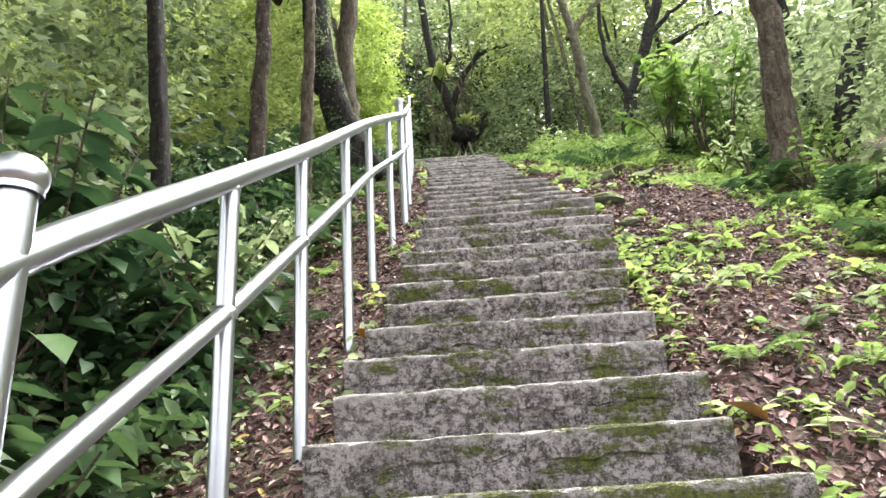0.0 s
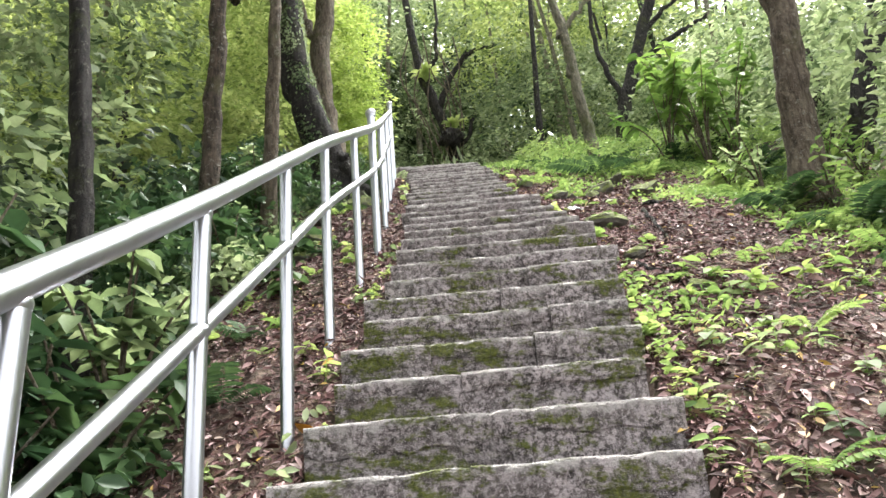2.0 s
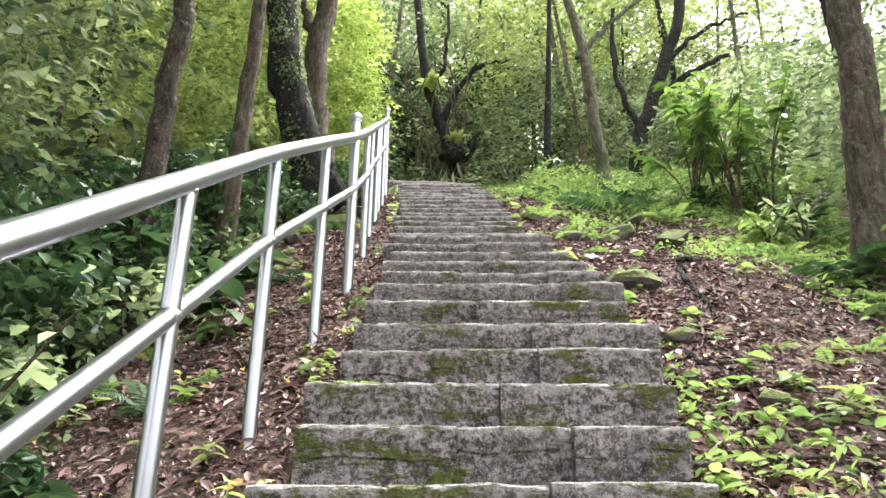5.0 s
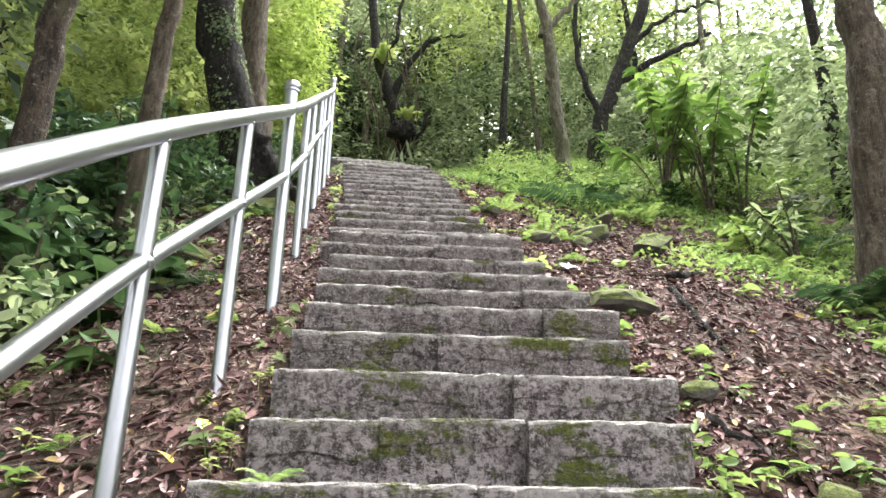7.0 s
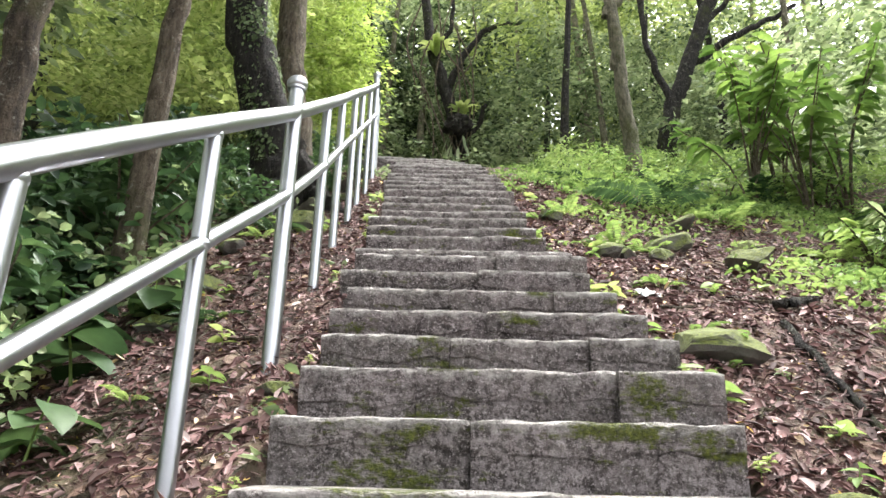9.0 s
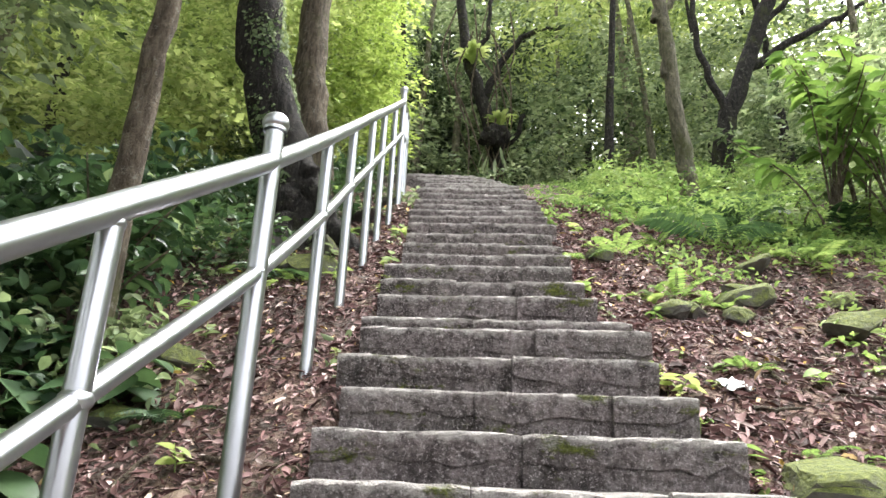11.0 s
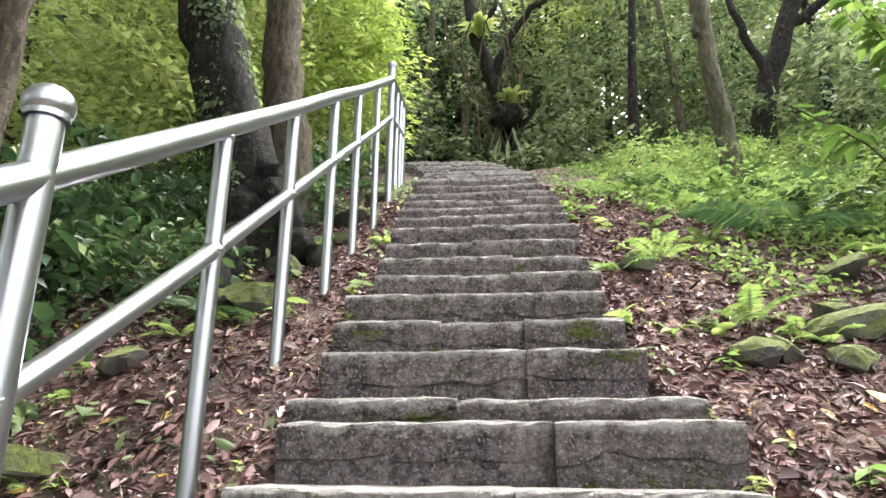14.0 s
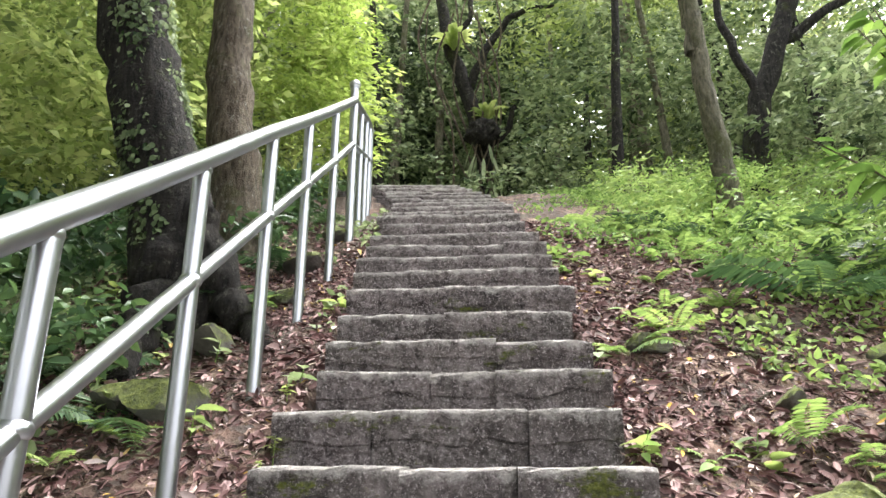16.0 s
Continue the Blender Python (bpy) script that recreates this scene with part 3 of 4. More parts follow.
tree("tree", "dark leaning tree with a knobbly trunk", [(4.42, 14.5, gz(4.42, 14.5)), (4.48, 14.5, 9.85), (4.88, 14.5, 10.95), (5.35, 14.5, 12.2), (5.74, 14.5, 13.3), (6.4, 15, 17)], 0.16, 0.11, M_BARK_DARK, seed=7,
     limbs=[([(4.9, 14.6, 11.1), (5.9, 14.5, 11.8), (7.2, 14.6, 12.6)], 0.09, 0.04), ([(5.35, 15, 12.2), (6.4, 15, 13.2), (7.6, 15, 13.8)], 0.07, 0.03), ([(4.6, 14.4, 10.2), (4.2, 14.5, 11.5), (4.3, 14.6, 13.5)], 0.07, 0.04)],
     crown=blobs(5.5, 15.5, 17, 3, 3, 1.6, 25, 0.7, 35, 7), crown_leaf=0.13)
tree("tree", "mossy brown tree trunk with climbing creepers", [(3.50, 6.8, gz(3.50, 6.8)), (3.58, 6.8, 5.2), (3.68, 6.8, 6.0), (3.76, 6.8, 6.9), (3.85, 6.8, 8.2), (4.0, 7, 12)], 0.15, 0.12, M_BARK_BROWN, seed=8, sides=16, flare=0.7,
     limbs=[([(3.74, 6.8, 6.7), (4.1, 6.8, 7.5), (4.9, 6.9, 8.6)], 0.05, 0.03)], crown=blobs(4.2, 7.2, 12.5, 2, 2, 1.2, 9, 0.7, 38, 8), crown_leaf=0.13)
tree("tree", "dark tree trunk standing in shrubs", [(5.2, 8.5, gz(5.2, 8.5)), (5.35, 8.5, 6.0), (5.7, 8.5, 7.0), (6.1, 8.5, 8.0), (6.6, 8.5, 12)], 0.16, 0.11, M_BARK_DARK, seed=9, crown=blobs(6.6, 8.6, 12.5, 2, 2, 1.2, 9, 0.7, 38, 9), crown_leaf=0.13)
tree("tree", "thin dark tree wrapped in creeper leaves", [(-1.95, 5.0, gz(-1.95, 5.0)), (-2.0, 5.0, 4.0), (-2.1, 5.0, 5.0), (-2.25, 5.0, 6.5), (-2.5, 5.0, 11)], 0.075, 0.06, M_BARK_DARK, seed=10, crown=blobs(-2.9, 5, 10.5, 2, 2, 2.5, 28, 0.6, 38, 10), crown_leaf=0.12)


# ---- far woods: slim trunks and layered foliage ----
def far_trunks():
    r = np.random.default_rng(21)
    for i in range(46):
        x = r.uniform(-14, 16)
        y = r.uniform(15, 30) if abs(x - 0.5) < 5 else r.uniform(9, 30)
        h = r.uniform(6, 10)
        z = gz(x, y)
        lean = r.normal(0, 0.6, 2)
        tree("slim_tree", "slim grey forest tree among dense foliage", [(x, y, z), (x + 0.3 * lean[0], y, z + h * 0.4), (x + lean[0], y + lean[1], z + h)], r.uniform(0.05, 0.13), 0.04, M_BARK_PALE if r.random() < 0.5 else M_BARK_DARK, seed=100 + i, n=10, sides=7)


far_trunks()


def foliage(name, label, centres, per, spread_r, leaf, mat, seed, flat=0.8, slim=0.45, tilt=0.95, near=False):
    """Sprays: drooping pads of leaves that point outwards from each centre, thin at the rim."""
    r = np.random.default_rng(seed)
    n = len(centres)
    size = np.repeat(spread_r * r.uniform(0.55, 1.35, n), per)
    C = np.repeat(centres, per, axis=0)
    lean = np.repeat(r.normal(0, 0.28, (n, 2)), per, axis=0)
    a = r.uniform(0, 2 * np.pi, len(C))
    # leaves gather along a few twigs of each spray
    a = a + 0.35 * np.sin(5 * a + np.repeat(r.uniform(0, 6, n), per))
    rad = r.random(len(C)) ** 0.6
    out = np.stack([np.cos(a), np.sin(a), np.zeros(len(C))], -1)
    d = out * (rad * size)[:, None]
    d[:, 2] = d[:, 0] * lean[:, 0] + d[:, 1] * lean[:, 1] - 0.35 * size * rad ** 2 + r.normal(0, 0.22, len(C)) * size * flat
    v, q = random_leaves(C + d, leaf, r, 0.6, slim + 0.1) if near else spray_leaves(C + d, out, leaf, r, slim, tilt)
    return thing(name, label, "foliage", data=quick_mesh(name, v, q, mat), kind="stuff")


def far_foliage():
    r = np.random.default_rng(31)

    def cloud(n, x0, x1, y0, y1, h0, h1, keep=None, lump=None, cut=-0.02, size=0.42):
        x, y = r.uniform(x0, x1, n), r.uniform(y0, y1, n)
        h = r.uniform(0, 1, n) ** 0.9 * (h1 - h0) + h0
        P = np.stack([x, y, ground(x, y) + h], -1)
        # the way stays open
        ok = ~((x > -1.0) & (x < 1.6) & (y < 16))
        if lump is not None:
            f = np.array([noise.noise(Vector(p) * size + Vector((lump, 0, 0))) for p in P])
            ok &= f > cut
        # open air in front of the twisted tree
        ok &= ~((np.abs(x - 0.75) < 1.1) & (y < 18.7) & (h > 0.7))
        if keep is not None:
            ok &= keep(P)
        return P[ok]

    def thin(P):
        """The canopy opens towards the sky up to the side of the clearing."""
        az = np.degrees(np.arctan2(P[:, 0] - 0.3, P[:, 1] - 4))
        el = np.degrees(np.arctan2(P[:, 2] - 4, np.hypot(P[:, 0] - 0.3, P[:, 1] - 4)))
        return r.random(len(P)) < np.interp(az, [-2, 4, 10, 20, 26], [1.0, 0.62, 0.42, 0.36, 0.24]) ** np.clip((el - 26.5) / 5, 0, 1)

    # deep woods that close the view
    foliage("backwoods", "dense woodland behind the trees", cloud(2900, -32, 30, 30, 42, 0, 19, thin), 40, 1.9, 0.48, M_LEAF, 43)
    # dark leaf colour stands in for the shade behind the stair top
    foliage("backwoods", "dark woodland at the top of the stairs, shade painted into its leaves", cloud(520, -6, 2.5, 21, 28, 0, 5.5), 60, 1.0, 0.24, M_LEAF_PAINTED_SHADE, 56)
    foliage("backwoods", "dense woodland downhill to the side", cloud(1200, -26, -10, 2, 30, 0, 14), 40, 1.5, 0.36, M_LEAF, 49)
    foliage("backwoods", "dense woodland beyond the clearing", cloud(750, 10, 24, 2, 30, 0, 7, thin), 40, 1.5, 0.36, M_LEAF, 50)
    foliage("backwoods", "light green woodland up the slope", cloud(430, 1, 11, 25, 30, 0.5, 11), 46, 1.1, 0.30, M_LEAF_BRIGHT, 62)
    # middle distance, in clumps with gaps
    foliage("far_woods", "green woodland foliage up the hill", cloud(2500, -15, 17, 18, 27, 0.5, 10, thin, 3.0, 0.0, 0.5), 56, 0.75, 0.20, M_LEAF, 41)
    foliage("far_woods", "bright yellow-green woodland foliage", cloud(1700, 1.6, 15, 16, 24, 3.0, 9.5, thin, 11.0, -0.02, 0.5), 50, 0.7, 0.18, M_LEAF_BRIGHT, 42)
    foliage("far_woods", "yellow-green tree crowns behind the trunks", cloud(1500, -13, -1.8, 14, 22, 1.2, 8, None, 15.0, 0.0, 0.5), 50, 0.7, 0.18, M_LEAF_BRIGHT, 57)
    foliage("woodland_understorey", "grey-green shrubs under the trees", cloud(1300, -8, 12, 15.5, 21, 0, 4.0, None, 21.0, -0.06), 64, 0.55, 0.15, M_LEAF, 44)
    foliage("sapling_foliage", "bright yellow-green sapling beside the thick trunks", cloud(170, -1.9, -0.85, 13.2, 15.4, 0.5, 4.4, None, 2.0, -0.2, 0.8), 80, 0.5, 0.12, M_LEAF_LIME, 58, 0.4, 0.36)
    foliage("woodland_foliage", "green foliage of the trees downhill of the railing", cloud(1100, -10, -2.6, 2, 10.5, 0.3, 7.5, None, 7.0, 0.08, 0.55), 56, 0.6, 0.15, M_LEAF, 45)
    # the same darkened leaf colour, for the shade below the railing
    foliage("woodland_foliage", "deep green foliage downhill of the railing, shade painted into its colour", cloud(200, -7, -2.4, 2.5, 8.0, 0.3, 1.6, None, 13.0, 0.0, 0.6), 56, 0.55, 0.16, M_LEAF_PAINTED_SHADE, 61)
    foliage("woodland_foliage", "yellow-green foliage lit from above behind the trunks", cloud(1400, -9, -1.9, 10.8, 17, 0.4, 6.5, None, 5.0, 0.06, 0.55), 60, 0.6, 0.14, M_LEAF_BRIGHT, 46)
    foliage("woodland_foliage", "green foliage of shrubs and trees beside the clearing", cloud(700, 4.4, 12, 6, 16, 0.1, 2.5, None, 9.0, -0.12, 0.6), 70, 0.5, 0.13, M_LEAF, 47)
    foliage("woodland_foliage", "bright green shrubs at the clearing's edge", cloud(330, 2.0, 7, 9.6, 15, 0.0, 0.55, None, 4.0, -0.1, 0.9), 90, 0.36, 0.075, M_FERN, 48, 0.5, 0.3)
    foliage("shade_shrubs", "dark green undergrowth on the slope below the railing", cloud(520, -5.5, -1.6, 0.5, 9.0, 0.05, 1.1), 70, 0.35, 0.10, M_LEAF_DARK, 52, near=True)
    foliage("shade_shrubs", "deep green broad-leaved herbs below the railing", cloud(330, -2.6, -0.95, 0.6, 4.4, 0.03, 0.42, None, 6.0, -0.1, 1.1), 34, 0.26, 0.10, M_LEAF_DARK, 59, 0.6, near=True)
    foliage("shade_shrubs", "green undergrowth on the slope below the railing", cloud(190, -4.5, -1.2, 0.3, 8.0, 0.02, 0.6), 60, 0.28, 0.08, M_LEAF, 53, near=True)
    foliage("shade_shrubs", "green undergrowth round the thick trunks", cloud(200, -4.5, -0.95, 7.8, 13, 0.0, 0.5), 70, 0.32, 0.08, M_LEAF_DARK, 55, near=True)
    # added out of view overhead, only to darken the slope below the railing
    foliage("canopy", "unseen leaves added high up to shade the slope below the railing", cloud(800, -8, -0.6, -2, 11, 7.5, 10), 50, 0.8, 0.2, M_LEAF, 60)
    # sprays of leaves over the gaps where sky shows
    foliage("sparse_twigs", "thin sprays of leaves against the bright sky", cloud(260, 5, 16, 12, 24, 2.5, 11), 34, 0.8, 0.10, M_LEAF, 54)


far_foliage()


# ---- undergrowth close to the stairs ----
def frond_mesh(length, pairs, width, seed, mat):
    r = np.random.default_rng(seed)
    u = np.linspace(0.12, 1, pairs)
    arch = lambda s: np.stack([np.zeros_like(s), length * s * (1 - 0.12 * s), length * (0.62 * s - 0.62 * s ** 2)], -1)
    C = arch(u)
    T = unit(np.gradient(C, axis=0))
    L = width * np.sin(np.pi * np.clip(u * 0.86 + 0.12, 0, 1)) ** 0.8 + 0.01
    chunks = []
    for s in (-1, 1):
        D = np.stack([np.full(pairs, s * 1.0), np.full(pairs, 0.35), np.full(pairs, -0.12)], -1) + r.normal(0, 0.06, (pairs, 3))
        N = np.tile([0, -0.2, 1.0], (pairs, 1))
        chunks.append(leaf_verts(C, D, N, L * r.uniform(0.85, 1.1, pairs), np.full(pairs, length / pairs * 0.95), 0.05, 0.12))
    S = arch(np.linspace(0, 1, 8))
    chunks.append(tube(S, np.linspace(0.004, 0.0015, 8), 4))
    v, q = join_arrays(chunks)
    return quick_mesh("frond", v, q, mat)


FRONDS = [frond_mesh(1.0, 20, 0.20, s, M_FERN) for s in (1, 2, 3)]
FRONDS_DARK = [frond_mesh(1.0, 20, 0.20, s, M_LEAF_DARK) for s in (4, 5)]


def fern(label, fronds, count, size, seed):
    r = np.random.default_rng(seed)
    f = thing("fern", label, "fern", group="ferns by the stairs")
    for i in range(count):
        s = size * r.uniform(0.7, 1.1)
        part("frond", fronds[i % len(fronds)], f, at=pose(0, 0, 0, r.uniform(-8, 22), r.normal(0, 10), 360 * i / count + r.uniform(-18, 18)) @ Matrix.Scale(s, 4))
    return f


def place(ob, x, y, rng, scale=1.0, sink=0.01):
    m = Matrix.Translation((x, y, float(ground(x, y)) - sink)) @ pose(0, 0, 0, rng.normal(0, 7), rng.normal(0, 7), rng.uniform(0, 360)) @ Matrix.Scale(scale, 4)
    c = copy_thing(ob, m)
    c.scale = (scale, scale, scale)
    return c


def one_leaf(name, mat, slim, rib=5):
    """A unit leaf along +y with a folded midrib and a rounded outline, three points across."""
    V, Q = [], []
    for i in range(rib + 1):
        u = i / rib
        w = slim * (math.sin(math.pi * u ** 0.75) ** 0.8 if 0 < u < 1 else 0.02) * 0.5
        z = 0.10 * u - 0.26 * u * u
        V += [(-w, u, z + 0.22 * w), (0, u, z), (w, u, z + 0.22 * w)]
    for i in range(rib):
        Q += [(3 * i, 3 * i + 1, 3 * i + 4, 3 * i + 3), (3 * i + 1, 3 * i + 2, 3 * i + 5, 3 * i + 4)]
    return quick_mesh(name, np.array(V), np.array(Q), mat, True)


def leafy_plant(name, label, category, leaf_me, n, size, seed, leaf_size=0.6, lift=20, group=""):
    """Leaves on short stalks round a stem, each a part."""
    r = np.random.default_rng(seed)
    t = thing(name, label, category, group=group)
    lean = r.normal(0, 0.12, 2) * size
    for i in range(n):
        a = 137.5 * i + r.uniform(-20, 20)
        u = 0.3 + 0.7 * i / n
        q = Vector((lean[0] * u, lean[1] * u, size * 0.8 * u))
        s = size * leaf_size * r.uniform(0.8, 1.25)
        part("leaf", leaf_me, t, at=Matrix.Translation(q) @ pose(0, 0, 0, lift - 40 * r.random(), r.normal(0, 12), a) @ Matrix.Scale(s, 4))
    v, q = tube([(0, 0, -0.04), (lean[0] * 0.5, lean[1] * 0.5, size * 0.4), (lean[0], lean[1], size * 0.8)], [0.02 * size + 0.001, 0.016 * size, 0.010 * size], 5)
    part("stem", quick_mesh("stem", v, q, M_FERN, True), t)
    return t


def undergrowth():
    r = np.random.default_rng(51)
    far = Matrix.Translation((0, 0, 0))
    ferns = [fern("bright green fern with arching fronds on the soil", FRONDS, 7, 0.26, 1), fern("small green fern sprouting by the steps", FRONDS, 5, 0.17, 2), fern("dark green fern under the trees", FRONDS_DARK, 8, 0.48, 3)]
    homes = [(1.75, 3.3), (1.5, 5.0), (-1.3, 3.2)]
    for f, (x, y) in zip(ferns, homes):
        f.matrix_basis = Matrix.Translation((x, y, float(ground(x, y))))
    for i in range(34):
        y = r.uniform(1.6, 10.5)
        x = np.interp(y, RIGHT_Y, RIGHT_X) + 0.12 + r.random() ** 1.4 * 2.6
        place(ferns[int(r.integers(0, 2))], x, y, r, r.uniform(0.6, 1.2))
    for i in range(80):
        y = r.uniform(0.8, 12)
        x = np.interp(y, LEFT_Y, LEFT_X) - 0.55 - r.random() ** 1.2 * 1.8
        place(ferns[int(r.integers(0, 3))], x, y, r, r.uniform(0.6, 1.1))
    for i in range(130):
        y = r.uniform(2.8, 12)
        x = verge(y) + r.random() ** 1.2 * 2.4
        place(ferns[int(r.choice([0, 0, 0, 2]))], x, y, r, r.uniform(0.9, 1.7))
    herbs = [leafy_plant("seedling", "small broad-leaved green seedling on the leaf litter", "plant", one_leaf("leaf", m, w), n, 0.13, k, 0.65, 20, "seedlings by the stairs") for k, m, w, n in ((1, M_FERN, 0.55, 6), (2, M_LEAF, 0.65, 5), (3, M_LEAF_BRIGHT, 0.6, 6), (4, M_FERN, 0.4, 7))]
    for h, (x, y) in zip(herbs, [(1.3, 3.0), (1.6, 4.1), (1.45, 4.7), (-0.7, 3.4)]):
        h.matrix_basis = Matrix.Translation((x, y, float(ground(x, y))))
    for i in range(220):
        y = r.uniform(1.6, 10.5)
        x = np.interp(y, RIGHT_Y, RIGHT_X) + 0.03 + r.random() ** 1.9 * 2.6
        if r.random() < 0.45 and 5 < y < 9.5 and x < 2.2:
            continue
        place(herbs[int(r.integers(0, 4))], x, y, r, r.uniform(0.4, 1.1))
    for i in range(110):
        y = r.uniform(1.8, 5.2)
        x = np.interp(y, RIGHT_Y, RIGHT_X) + 0.1 + r.random() * 2.3
        place(herbs[int(r.integers(0, 4))], x, y, r, r.uniform(0.6, 1.3))
    for i in range(130):
        y = r.uniform(0.6, 10.5)
        x = np.interp(y, LEFT_Y, LEFT_X) - 0.03 - r.random() ** 0.9 * 1.7
        if r.random() < 0.6 and y > 4.2 and x > -1.2:
            continue
        place(herbs[int(r.integers(0, 4))], x, y, r, r.uniform(0.5, 1.3))


undergrowth()


def shrub(name, label, x, y, h, n, leaf, mat, seed, spread_r=0.5, slim=0.4, bare=0.5):
    """Several bending stems with whorls of large leaves."""
    r = np.random.default_rng(seed)
    z = gz(x, y, 0.05)
    s = thing(name, label, "shrub", at=Matrix.Translation((x, y, z)))
    stems, leaves = [], []
    for i in range(n):
        a = r.uniform(0, 2 * np.pi)
        top = np.array([spread_r * math.cos(a) * r.uniform(0.3, 1), spread_r * math.sin(a) * r.uniform(0.3, 1), h * r.uniform(0.55, 1.0)])
        P = smooth_line([(0, 0, -0.05), tuple(top * np.array([0.3, 0.3, 0.55])), tuple(top)], 8)
        stems.append(tube(P, np.linspace(0.014, 0.005, 8), 5))
        k = 14
        u = r.uniform(bare, 1, k)
        C = np.stack([np.interp(u, np.linspace(0, 1, 8), P[:, j]) for j in range(3)], -1)
        b = r.uniform(0, 2 * np.pi, k)
        D = np.stack([np.cos(b), np.sin(b), r.uniform(-0.45, 0.35, k)], -1)
        N = np.stack([-0.3 * np.cos(b), -0.3 * np.sin(b), np.ones(k)], -1)
        L = leaf * r.uniform(0.6, 1.2, k)
        leaves.append(leaf_verts(C, D, N, L, L * slim, 0.12, 0.28))
    v, q = join_arrays(stems)
    part("stem", quick_mesh("stem", v, q, M_BARK_BROWN, True), s)
    v, q = join_arrays(leaves)
    part("foliage", quick_mesh("foliage", v, q, mat), s)
    return s


def shrubs():
    r = np.random.default_rng(61)
    for k, (x, y, h) in enumerate(((3.55, 9.9, 2.0), (4.0, 9.7, 2.25), (4.5, 9.9, 2.1), (4.1, 10.4, 2.3))):
        shrub("broadleaf_shrub", "glossy green shrub with large drooping pointed leaves", x, y, h, 9, 0.23, M_LEAF_GLOSSY, 300 + k, 0.85, 0.42, 0.6)
    for i in range(40):
        y = r.uniform(0.9, 8.5)
        x = -1.15 - (0.3 if y > 4.5 else 0) - r.random() ** 1.3 * 1.9
        shrub("broadleaf_shrub", "dark green broad-leaved shrub below the railing", x, y, r.uniform(0.5, 1.2), 6, 0.17, M_LEAF_DARK if r.random() < 0.88 else M_LEAF, 700 + i, 0.45, 0.5)
    for x, y, h in ((-1.75, 3.3, 2.2), (-2.3, 3.0, 2.4), (-1.5, 2.3, 1.7), (-2.6, 4.2, 2.6), (-2.0, 4.0, 1.9)):
        shrub("tall_shrub", "tall dark shrub with broad leaves behind the railing", x, y, h, 6, 0.26, M_LEAF_DARK, int(-x * 50 + y * 10), 0.5, 0.5)
    for i in range(22):
        y = r.uniform(3.5, 11.5)
        x = verge(y) + 0.2 + r.random() * 2.4
        shrub("leafy_shrub", "green leafy shrub at the edge of the clearing", x, y, r.uniform(0.4, 0.9), 6, 0.13, M_FERN if r.random() < 0.5 else M_LEAF, 800 + i, 0.4, 0.4)


shrubs()


def leaf_litter():
    r = np.random.default_rng(71)
    n = 78000
    y = r.uniform(0.5, 11.5, n)
    right = r.random(n) < 0.6
    x = np.where(right, np.interp(y, RIGHT_Y, RIGHT_X) + 0.02 + r.random(n) ** 1.5 * 2.4, np.interp(y, LEFT_Y, LEFT_X) - 0.02 - r.random(n) ** 1.2 * 2.0)
    C = np.stack([x, y, ground(x, y) + r.uniform(0.004, 0.03, n)], -1)
    D = r.normal(size=(n, 3)) * np.array([1, 1, 0.25]) + np.array([0, 0, 0])
    D[:, 2] += 0.65 * D[:, 1]
    N = np.tile([0, -0.55, 0.85], (n, 1)) + r.normal(0, 0.5, (n, 3))
    L = 0.016 + 0.062 * r.random(n) ** 1.5
    v, q = leaf_verts(C, D, N, L, L * r.uniform(0.2, 0.45, n), 0.2, 0.16)
    m = 75000
    y = r.uniform(0.8, 10.5, m)
    x = np.where(r.random(m) < 0.6, np.interp(y, RIGHT_Y, RIGHT_X) + 0.01 + r.random(m) ** 1.4 * 2.0, np.interp(y, LEFT_Y, LEFT_X) - 0.01 - r.random(m) ** 1.2 * 1.6)
    bits, faces = leaf_verts(np.stack([x, y, ground(x, y) + r.uniform(0.002, 0.02, m)], -1), r.normal(size=(m, 3)) * np.array([1, 1, 0.5]), np.tile([0, -0.5, 0.85], (m, 1)) + r.normal(0, 0.6, (m, 3)), r.uniform(0.010, 0.05, m), r.uniform(0.003, 0.010, m), 0.1, 0.1)
    g = 900
    y = r.uniform(1.5, 10.5, g)
    x = np.where(r.random(g) < 0.6, np.interp(y, RIGHT_Y, RIGHT_X) + 0.03 + r.random(g) ** 1.3 * 2.0, np.interp(y, LEFT_Y, LEFT_X) - 0.03 - r.random(g) * 1.5)
    D = r.normal(size=(g, 3)) * np.array([1, 1, 0.25])
    D[:, 2] += 0.65 * D[:, 1]
    L = r.uniform(0.05, 0.095, g)
    big = leaf_verts(np.stack([x, y, ground(x, y) + r.uniform(0.015, 0.035, g)], -1), D, np.tile([0, -0.55, 0.85], (g, 1)) + r.normal(0, 0.35, (g, 3)), L, L * r.uniform(0.35, 0.6, g), 0.3, 0.22)
    v, q = join_arrays([(v, q), (bits, faces), big])
    thing("leaf_litter", "fallen brown and reddish leaves on the soil", "leaf litter", data=quick_mesh("leaf_litter", v, q, M_LITTER), kind="stuff")


leaf_litter()


